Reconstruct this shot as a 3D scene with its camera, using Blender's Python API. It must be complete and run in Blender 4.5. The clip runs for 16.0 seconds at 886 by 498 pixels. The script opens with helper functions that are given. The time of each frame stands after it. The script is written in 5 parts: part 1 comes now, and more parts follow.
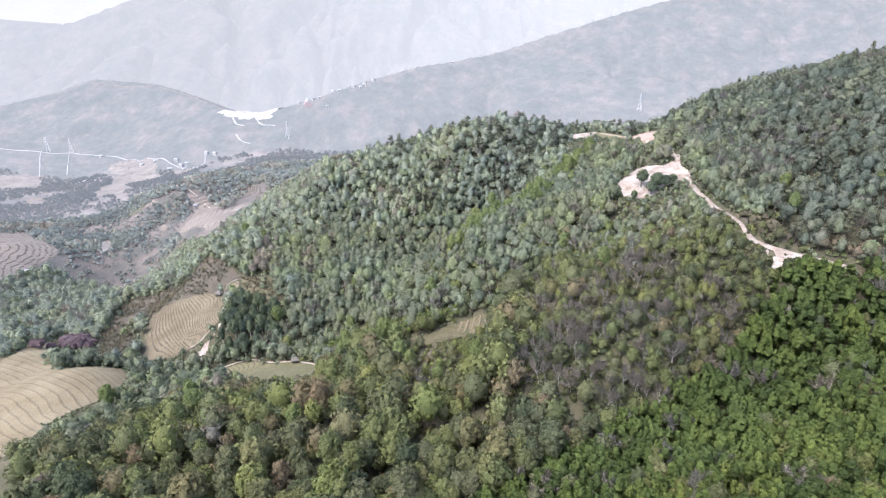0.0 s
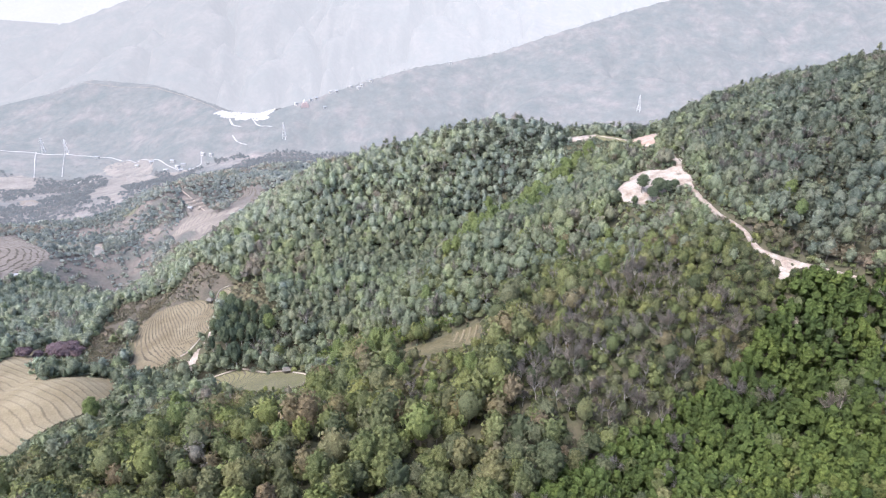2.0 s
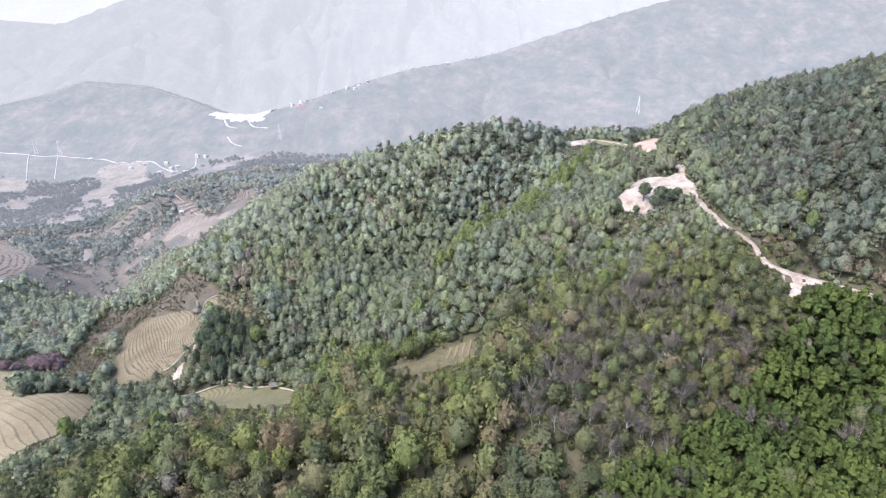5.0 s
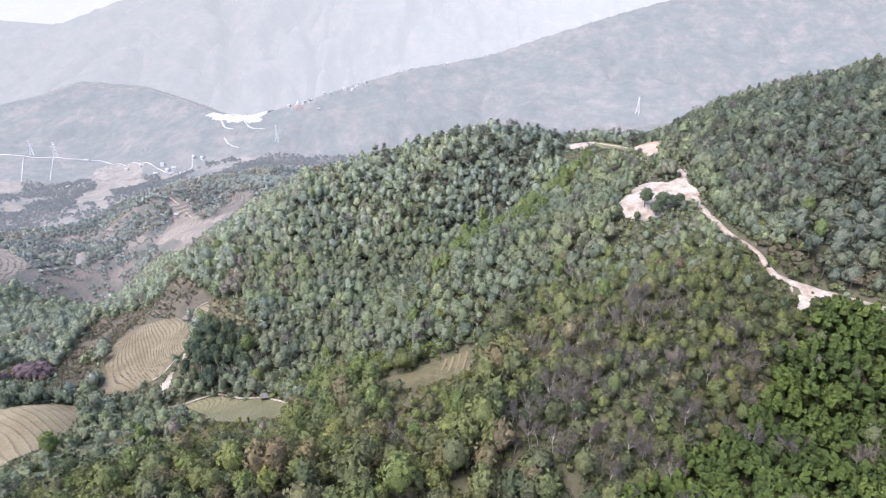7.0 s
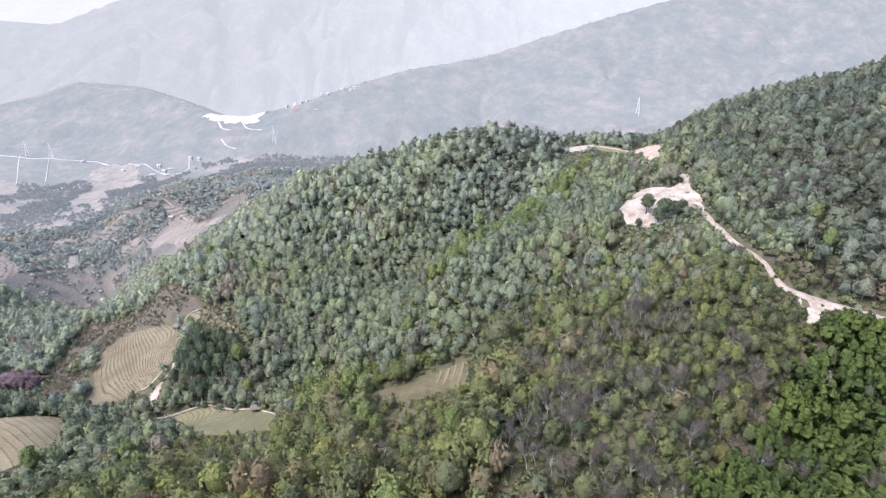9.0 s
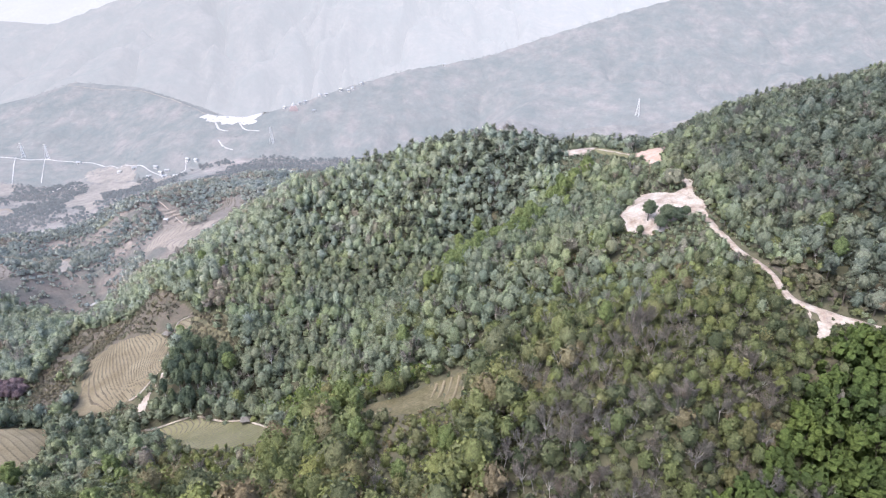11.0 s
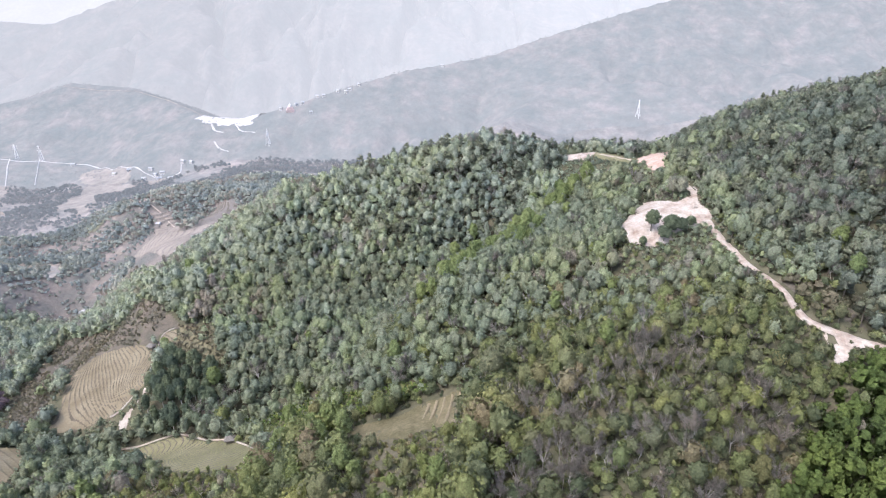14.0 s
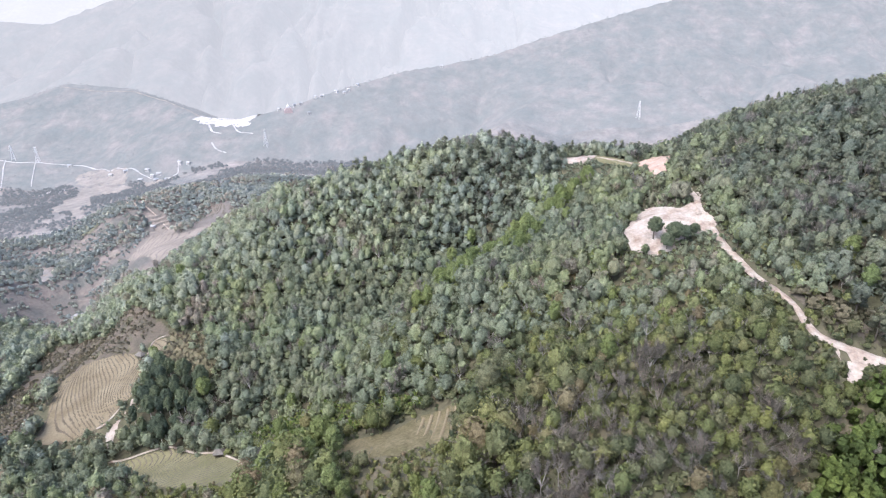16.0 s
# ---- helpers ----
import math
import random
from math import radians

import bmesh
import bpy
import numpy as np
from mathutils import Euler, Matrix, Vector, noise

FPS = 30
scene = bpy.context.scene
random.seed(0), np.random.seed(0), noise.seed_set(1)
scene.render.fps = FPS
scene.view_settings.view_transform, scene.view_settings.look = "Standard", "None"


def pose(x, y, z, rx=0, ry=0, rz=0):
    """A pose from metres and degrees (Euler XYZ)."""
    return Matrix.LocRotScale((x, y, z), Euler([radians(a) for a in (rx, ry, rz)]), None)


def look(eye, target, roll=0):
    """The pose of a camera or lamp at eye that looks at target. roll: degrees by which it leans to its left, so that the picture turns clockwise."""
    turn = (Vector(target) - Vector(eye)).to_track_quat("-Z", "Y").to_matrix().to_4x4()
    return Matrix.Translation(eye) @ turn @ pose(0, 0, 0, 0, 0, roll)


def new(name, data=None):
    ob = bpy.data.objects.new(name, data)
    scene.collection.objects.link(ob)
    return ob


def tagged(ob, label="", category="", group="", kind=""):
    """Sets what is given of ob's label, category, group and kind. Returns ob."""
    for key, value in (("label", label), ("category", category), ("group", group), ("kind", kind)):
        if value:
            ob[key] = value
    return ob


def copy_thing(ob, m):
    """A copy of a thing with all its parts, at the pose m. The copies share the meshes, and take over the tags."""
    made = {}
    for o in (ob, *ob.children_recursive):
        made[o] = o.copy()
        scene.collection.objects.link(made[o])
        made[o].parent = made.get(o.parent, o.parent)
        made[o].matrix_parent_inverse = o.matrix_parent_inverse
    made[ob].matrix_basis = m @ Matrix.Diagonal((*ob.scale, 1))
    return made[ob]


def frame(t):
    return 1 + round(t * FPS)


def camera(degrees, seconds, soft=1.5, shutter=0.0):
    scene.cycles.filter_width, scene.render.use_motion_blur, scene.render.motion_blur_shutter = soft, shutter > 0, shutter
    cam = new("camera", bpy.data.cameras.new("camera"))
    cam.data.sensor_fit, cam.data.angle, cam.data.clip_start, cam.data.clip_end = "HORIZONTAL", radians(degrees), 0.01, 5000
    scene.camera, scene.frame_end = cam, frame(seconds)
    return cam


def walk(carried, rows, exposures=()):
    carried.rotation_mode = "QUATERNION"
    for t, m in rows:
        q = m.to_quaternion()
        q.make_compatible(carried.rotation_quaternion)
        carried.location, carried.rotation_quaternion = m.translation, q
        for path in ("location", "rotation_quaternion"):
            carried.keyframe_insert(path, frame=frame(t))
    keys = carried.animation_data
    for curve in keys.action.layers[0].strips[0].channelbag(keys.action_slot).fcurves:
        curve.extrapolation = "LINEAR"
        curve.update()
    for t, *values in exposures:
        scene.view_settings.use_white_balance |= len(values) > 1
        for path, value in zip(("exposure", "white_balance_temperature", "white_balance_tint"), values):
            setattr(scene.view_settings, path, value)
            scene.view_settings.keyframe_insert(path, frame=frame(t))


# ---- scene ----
EXPOSURE = 1.58
cam = camera(73.7, 16.0, soft=1.2)
# seconds, place in metres, tilt, lean and turn in degrees
ROWS = [
    (0.0, 0.00, 0.00, 350.00, 67.192, -0.000, 0.000),
    (1.0, 1.04, 5.06, 350.07, 67.194, -0.006, -0.050),
    (2.0, 2.09, 10.11, 350.13, 67.196, -0.012, -0.096),
    (3.0, 3.13, 15.14, 350.18, 67.199, -0.017, -0.139),
    (4.0, 4.18, 20.16, 350.22, 67.201, -0.022, -0.178),
    (5.0, 5.23, 25.16, 350.25, 67.204, -0.027, -0.215),
    (6.0, 6.28, 30.15, 350.27, 67.207, -0.031, -0.247),
    (7.0, 7.33, 35.13, 350.29, 67.210, -0.035, -0.277),
    (8.0, 8.39, 40.08, 350.29, 67.214, -0.038, -0.303),
    (9.0, 9.44, 45.03, 350.29, 67.218, -0.042, -0.326),
    (10.0, 10.50, 49.96, 350.27, 67.221, -0.045, -0.346),
    (11.0, 11.56, 54.87, 350.25, 67.226, -0.047, -0.362),
    (12.0, 12.63, 59.77, 350.22, 67.230, -0.049, -0.375),
    (13.0, 13.69, 64.65, 350.18, 67.234, -0.051, -0.384),
    (14.0, 14.76, 69.52, 350.13, 67.239, -0.053, -0.391),
    (15.0, 15.83, 74.38, 350.07, 67.244, -0.054, -0.394),
    (16.0, 16.90, 79.22, 350.00, 67.249, -0.055, -0.393),
]
walk(cam, [(t, pose(x, y, z, rx, ry, rz)) for t, x, y, z, rx, ry, rz in ROWS], [(0, EXPOSURE, 6200, 14), (16, EXPOSURE - 0.09, 6200, 14)])

# ---- sky and sun: a bright, hazy day ----
world = bpy.data.worlds.new("sky")
scene.world = world
world.use_nodes = True
sky = world.node_tree.nodes.new("ShaderNodeTexSky")
sky.sky_type, sky.sun_disc = "NISHITA", False
sky.sun_elevation, sky.sun_rotation = radians(60), radians(-125)
sky.air_density, sky.dust_density, sky.ozone_density, sky.altitude = 1.0, 7.0, 1.0, 900
background = world.node_tree.nodes["Background"]
background.inputs["Strength"].default_value = 0.15
world.node_tree.links.new(sky.outputs["Color"], background.inputs["Color"])
sun = new("sun", bpy.data.lights.new("sun", "SUN"))
sun.data.energy, sun.data.angle, sun.data.color = 1.0, radians(40), (1.0, 0.985, 0.96)
# high, from behind the viewer's left shoulder
sun.matrix_world = look((0, 0, 0), (0.82 * 0.5, 0.57 * 0.5, -0.866))

# ---- materials ----
class Nodes:
    """A small wrapper for building node materials."""

    def __init__(self, name):
        self.mat = bpy.data.materials.new(name)
        self.mat.use_nodes = True
        self.tree = self.mat.node_tree
        self.tree.nodes.clear()
        self.out = self.add("ShaderNodeOutputMaterial")

    def add(self, kind, **values):
        node = self.tree.nodes.new(kind)
        for key, value in values.items():
            node.inputs[key.replace("_", " ")].default_value = value
        return node

    def link(self, a, b):
        self.tree.links.new(a, b)

    def ramp(self, fac, stops):
        node = self.add("ShaderNodeValToRGB")
        e = node.color_ramp.elements
        while len(e) < len(stops):
            e.new(0.5)
        for k, (p, c) in enumerate(stops):
            e[k].position, e[k].color = p, (*c, 1)
        self.link(fac, node.inputs["Fac"])
        return node.outputs["Color"]

    def place(self):
        return self.add("ShaderNodeNewGeometry").outputs["Position"]

    def noise(self, scale, detail=4.0, rough=0.6, vector=None):
        node = self.add("ShaderNodeTexNoise", Scale=scale, Detail=detail, Roughness=rough)
        self.link(vector or self.place(), node.inputs["Vector"])
        return node.outputs["Fac"]

    def mix(self, fac, a, b, mode="MIX"):
        node = self.tree.nodes.new("ShaderNodeMix")
        node.data_type, node.blend_type = "RGBA", mode
        for socket, value in ((node.inputs[0], fac), (node.inputs[6], a), (node.inputs[7], b)):
            if isinstance(value, (int, float)):
                socket.default_value = value
            elif isinstance(value, tuple):
                socket.default_value = (*value, 1)
            else:
                self.link(value, socket)
        return node.outputs[2]

    def map(self, value, a, b, c, d):
        node = self.tree.nodes.new("ShaderNodeMapRange")
        for k, v in enumerate((a, b, c, d)):
            node.inputs[k + 1].default_value = v
        self.link(value, node.inputs[0])
        return node.outputs[0]

    def grey(self, value):
        node = self.tree.nodes.new("ShaderNodeCombineColor")
        for k in range(3):
            self.link(value, node.inputs[k])
        return node.outputs[0]

    def bump(self, height, strength, distance):
        node = self.add("ShaderNodeBump", Strength=strength, Distance=distance)
        self.link(height, node.inputs["Height"])
        return node.outputs["Normal"]

    def surface(self, colour, roughness=0.9, normal=None, glow=None, glow_strength=0.0, see_through=0.0, specular=0.2):
        b = self.add("ShaderNodeBsdfPrincipled", Roughness=roughness)
        b.inputs["Specular IOR Level"].default_value = specular
        if isinstance(colour, tuple):
            b.inputs["Base Color"].default_value = (*colour, 1)
        else:
            self.link(colour, b.inputs["Base Color"])
        if normal:
            self.link(normal, b.inputs["Normal"])
        if glow:
            if isinstance(glow, tuple):
                b.inputs["Emission Color"].default_value = (*glow, 1)
            else:
                self.link(glow, b.inputs["Emission Color"])
            b.inputs["Emission Strength"].default_value = glow_strength
        shader = b.outputs[0]
        if see_through:
            t = self.add("ShaderNodeBsdfTranslucent")
            if not isinstance(colour, tuple):
                self.link(colour, t.inputs["Color"])
            m = self.add("ShaderNodeMixShader", Fac=see_through)
            self.link(shader, m.inputs[1])
            self.link(t.outputs[0], m.inputs[2])
            shader = m.outputs[0]
        self.link(shader, self.out.inputs["Surface"])
        return self.mat


def foliage(name, stops, per_thing):
    """Leaves: one tint for each tree, varied from leaf tuft to leaf tuft."""
    n = Nodes(name)
    if per_thing:
        tint = n.add("ShaderNodeObjectInfo").outputs["Random"]
    else:
        attribute = n.add("ShaderNodeAttribute")
        attribute.attribute_name = "tint"
        tint = attribute.outputs["Fac"]
    colour = n.ramp(tint, stops)
    island = n.add("ShaderNodeNewGeometry").outputs["Random Per Island"]
    colour = n.mix(1.0, colour, n.grey(n.map(island, 0, 1, 0.9, 1.1)), "MULTIPLY")
    patch = n.noise(0.035, 3)
    colour = n.mix(n.map(patch, 0.35, 0.7, 0.0, 0.45), colour, n.mix(1.0, colour, (1.15, 1.0, 0.72), "MULTIPLY"))
    leaves = n.noise(1.6, 5, 0.75)
    # the noise also paints small shadows between leaf clumps into the colour
    colour = n.mix(1.0, colour, n.grey(n.map(leaves, 0.34, 0.66, 0.58, 1.42)), "MULTIPLY")
    return n.surface(colour, 0.7, n.bump(leaves, 0.8, 0.6), see_through=0.38, specular=0.12)


BROAD = [(0.0, (0.099, 0.125, 0.076)), (0.18, (0.138, 0.162, 0.091)), (0.34, (0.184, 0.196, 0.121)), (0.48, (0.173, 0.207, 0.095)), (0.6, (0.215, 0.242, 0.105)), (0.7, (0.186, 0.204, 0.117)), (0.79, (0.249, 0.284, 0.111)), (0.85, (0.229, 0.216, 0.13)), (0.9, (0.242, 0.2, 0.135)), (0.95, (0.196, 0.211, 0.102)), (1.0, (0.219, 0.26, 0.102))]
# farther stands: haze painted into the leaf colour as paler, greyer greens
HAZED_MID = [(0.0, (0.18, 0.217, 0.163)), (0.25, (0.213, 0.255, 0.185)), (0.45, (0.241, 0.269, 0.195)), (0.62, (0.246, 0.292, 0.189)), (0.78, (0.291, 0.341, 0.2)), (0.86, (0.256, 0.285, 0.2)), (0.93, (0.27, 0.267, 0.211)), (1.0, (0.285, 0.261, 0.228))]
HAZED_FAR = [(0.0, (0.269, 0.32, 0.276)), (0.35, (0.319, 0.366, 0.304)), (0.6, (0.353, 0.401, 0.306)), (0.78, (0.388, 0.449, 0.316)), (0.9, (0.351, 0.384, 0.318)), (1.0, (0.375, 0.374, 0.318))]
BAMBOO = [(0.0, (0.077, 0.111, 0.041)), (0.3, (0.104, 0.148, 0.05)), (0.6, (0.136, 0.187, 0.059)), (0.85, (0.179, 0.232, 0.067)), (1.0, (0.194, 0.208, 0.082))]
PINE = [(0.0, (0.139, 0.163, 0.134)), (0.6, (0.193, 0.215, 0.163)), (1.0, (0.236, 0.256, 0.178))]
TWIG = [(0.0, (0.29, 0.273, 0.256)), (0.6, (0.377, 0.357, 0.338)), (1.0, (0.392, 0.338, 0.287))]
# valley leaves with the haze over them painted in as pale blue-grey
HAZED_VALLEY = [(0.0, (0.254, 0.303, 0.302)), (0.4, (0.332, 0.375, 0.363)), (0.65, (0.401, 0.444, 0.397)), (0.85, (0.384, 0.363, 0.33)), (1.0, (0.446, 0.4, 0.357))]
# the hazed mid-slope greens, slightly darker
HAZED_HILL = [(p, (0.88 * a, 0.88 * b, 0.96 * c)) for p, (a, b, c) in HAZED_MID]
leaf_broad, leaf_broad_wood = foliage("broad leaves", BROAD, True), foliage("woodland leaves", BROAD, False)
leaf_hazed_mid, leaf_hazed_far = foliage("hazed mid-slope leaves", HAZED_MID, False), foliage("hazed upper-slope leaves", HAZED_FAR, False)
leaf_bamboo, leaf_bamboo_wood = foliage("bamboo leaves", BAMBOO, True), foliage("bamboo stand leaves", BAMBOO, False)
leaf_pine, leaf_pine_wood = foliage("pine needles", PINE, True), foliage("pine wood needles", PINE, False)
twigs, twigs_wood = foliage("bare twigs", TWIG, True), foliage("bare wood twigs", TWIG, False)
leaf_hazed_valley = foliage("hazed valley leaves", HAZED_VALLEY, False)
leaf_light = foliage("light spring leaves", [(0.0, (0.19, 0.245, 0.105)), (0.5, (0.22, 0.275, 0.12)), (1.0, (0.245, 0.3, 0.135))], True)
leaf_scrub = foliage("dry scrub leaves", [(0.0, (0.15, 0.15, 0.105)), (0.5, (0.2, 0.19, 0.14)), (1.0, (0.26, 0.215, 0.165))], False)
leaf_hazed_hill = foliage("hazed hill leaves", HAZED_HILL, False)
leaf_dark = foliage("dark leaves", [(0.0, (0.105, 0.14, 0.102)), (0.6, (0.145, 0.182, 0.122)), (1.0, (0.185, 0.225, 0.135))], True)
pale_blossom = foliage("pale blossom", [(0.0, (0.42, 0.38, 0.3)), (1.0, (0.5, 0.46, 0.38))], True)
ochre_leaf = foliage("ochre leaves", [(0.0, (0.165, 0.17, 0.085)), (1.0, (0.21, 0.198, 0.095))], True)
blossom = foliage("purple blossom", [(0.0, (0.21, 0.16, 0.178)), (1.0, (0.28, 0.215, 0.228))], True)


def bark_material(name, light, dark):
    n = Nodes(name)
    colour = n.mix(n.noise(1.4, 5), dark, light)
    return n.surface(colour, 0.9, n.bump(n.noise(9, 3), 0.6, 0.05))


bark = bark_material("brown bark", (0.2, 0.17, 0.14), (0.1, 0.085, 0.07))
pale_bark = bark_material("pale bark", (0.58, 0.55, 0.51), (0.36, 0.335, 0.31))


def soil(name, stops, size, relief, fine=1.5):
    n = Nodes(name)
    big, small = n.noise(1 / size, 5), n.noise(fine, 4, 0.7)
    colour = n.mix(1.0, n.ramp(big, stops), n.grey(n.map(small, 0.25, 0.75, 0.72, 1.25)), "MULTIPLY")
    return n.surface(colour, 0.95, n.bump(small, 0.7, relief), specular=0.1)


forest_floor = soil("forest floor", [(0.3, (0.07, 0.074, 0.045)), (0.5, (0.098, 0.094, 0.06)), (0.7, (0.135, 0.118, 0.082))], 14, 0.5, 0.6)
valley_scrub = soil("dry valley scrub", [(0.3, (0.1, 0.11, 0.1)), (0.43, (0.135, 0.132, 0.12)), (0.55, (0.178, 0.156, 0.14)), (0.7, (0.23, 0.198, 0.175))], 40, 1.5, 0.3)
pale_earth = soil("pale dug earth", [(0.28, (0.21, 0.155, 0.12)), (0.42, (0.32, 0.266, 0.222)), (0.6, (0.4, 0.358, 0.312))], 6, 0.35, 0.9)
red_earth = soil("reddish cut earth", [(0.3, (0.3, 0.2, 0.152)), (0.5, (0.4, 0.3, 0.245)), (0.7, (0.46, 0.385, 0.325))], 5, 0.3, 0.9)
straw = soil("straw stubble", [(0.3, (0.142, 0.118, 0.076)), (0.5, (0.181, 0.153, 0.103)), (0.7, (0.225, 0.194, 0.135))], 16, 0.15, 1.2)
dusty_field = soil("dusty bare field", [(0.3, (0.19, 0.166, 0.14)), (0.5, (0.232, 0.203, 0.174)), (0.7, (0.268, 0.238, 0.207))], 25, 0.15, 0.5)
valley_grass = soil("yellowed valley grass", [(0.3, (0.14, 0.145, 0.105)), (0.7, (0.19, 0.19, 0.135))], 15, 0.3, 0.5)
dusty_bank = soil("dusty terrace bank", [(0.3, (0.135, 0.123, 0.112)), (0.7, (0.185, 0.168, 0.15))], 9, 0.2, 0.7)
knoll_grass = soil("yellowed knoll grass", [(0.3, (0.1, 0.096, 0.058)), (0.5, (0.135, 0.124, 0.075)), (0.7, (0.175, 0.155, 0.098))], 9, 0.4, 0.9)
fallow_straw = soil("weedy stubble", [(0.3, (0.095, 0.09, 0.048)), (0.5, (0.133, 0.116, 0.067)), (0.7, (0.176, 0.152, 0.093))], 10, 0.25, 0.8)
grassy_straw = soil("green stubble", [(0.3, (0.12, 0.122, 0.062)), (0.5, (0.159, 0.153, 0.085)), (0.7, (0.2, 0.189, 0.116))], 18, 0.15, 1.2)
weeds = soil("weedy terrace bank", [(0.3, (0.07, 0.061, 0.043)), (0.5, (0.1, 0.086, 0.064)), (0.7, (0.135, 0.115, 0.088))], 7, 0.2, 1.5)
pale_straw = soil("pale straw stubble", [(0.3, (0.178, 0.148, 0.093)), (0.5, (0.217, 0.184, 0.121)), (0.7, (0.254, 0.221, 0.149))], 16, 0.15, 1.2)
fallow = soil("fallow brown slope", [(0.3, (0.08, 0.076, 0.058)), (0.5, (0.112, 0.098, 0.078)), (0.7, (0.155, 0.13, 0.102))], 11, 0.4, 0.9)
chalk = soil("white quarried rock", [(0.3, (0.33, 0.32, 0.31)), (0.6, (0.44, 0.435, 0.43))], 20, 0.5, 0.3)
plaster = soil("whitewashed wall", [(0.3, (0.5, 0.485, 0.465)), (0.7, (0.6, 0.585, 0.565))], 3, 0.02, 2.0)
tin = soil("weathered tin roof", [(0.3, (0.288, 0.297, 0.306)), (0.7, (0.45, 0.459, 0.468))], 2, 0.02, 3.0)
red_roof = soil("pale red roof", [(0.3, (0.44, 0.35, 0.33)), (0.7, (0.52, 0.42, 0.4))], 3, 0.02, 2.0)
thatch = soil("grey thatch", [(0.3, (0.13, 0.12, 0.105)), (0.7, (0.21, 0.195, 0.175))], 1, 0.06, 5.0)
stone = soil("pale grey rock", [(0.3, (0.3, 0.3, 0.3)), (0.7, (0.46, 0.45, 0.45))], 4, 0.3, 0.8)
# lightened far beyond bare steel to stand in for haze
steel = soil("galvanised steel", [(0.3, (0.7, 0.69, 0.67)), (0.7, (0.82, 0.8, 0.78))], 2, 0.01, 3.0)


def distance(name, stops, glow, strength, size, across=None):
    """Mountains and valley of the backdrop: haze is painted in as pale colour and glow. across: (x, strength) pairs
    where this glow grows stronger or weaker to the side.
    """
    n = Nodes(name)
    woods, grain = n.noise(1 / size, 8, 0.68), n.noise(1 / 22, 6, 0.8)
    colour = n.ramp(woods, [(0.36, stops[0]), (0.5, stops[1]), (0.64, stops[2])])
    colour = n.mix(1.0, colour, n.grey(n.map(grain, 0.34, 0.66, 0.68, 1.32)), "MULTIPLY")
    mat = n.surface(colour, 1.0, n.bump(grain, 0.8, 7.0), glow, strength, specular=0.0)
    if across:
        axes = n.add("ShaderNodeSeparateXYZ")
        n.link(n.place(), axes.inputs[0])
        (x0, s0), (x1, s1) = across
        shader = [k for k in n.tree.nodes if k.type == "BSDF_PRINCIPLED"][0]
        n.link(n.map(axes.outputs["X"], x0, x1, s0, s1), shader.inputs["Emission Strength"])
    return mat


# last number but one: strength of the glow that imitates haze
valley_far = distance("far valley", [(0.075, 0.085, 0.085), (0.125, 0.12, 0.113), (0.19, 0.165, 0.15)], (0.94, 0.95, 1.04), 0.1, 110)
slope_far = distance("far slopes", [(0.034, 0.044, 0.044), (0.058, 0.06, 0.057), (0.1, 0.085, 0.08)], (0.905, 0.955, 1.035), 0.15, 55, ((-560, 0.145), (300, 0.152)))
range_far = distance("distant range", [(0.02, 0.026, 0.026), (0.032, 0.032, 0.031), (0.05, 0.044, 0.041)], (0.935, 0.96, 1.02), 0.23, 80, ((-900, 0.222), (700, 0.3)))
# near-white glow added in place of bright haze and sky
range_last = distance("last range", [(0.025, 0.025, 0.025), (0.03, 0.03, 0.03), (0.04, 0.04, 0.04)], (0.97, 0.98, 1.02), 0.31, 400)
# valley woods and fields carry the same painted haze as a weak glow
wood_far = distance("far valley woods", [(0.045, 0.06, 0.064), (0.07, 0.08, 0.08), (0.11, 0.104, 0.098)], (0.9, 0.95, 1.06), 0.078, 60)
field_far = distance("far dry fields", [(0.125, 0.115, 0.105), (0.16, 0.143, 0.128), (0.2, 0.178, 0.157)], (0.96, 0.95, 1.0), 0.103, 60)

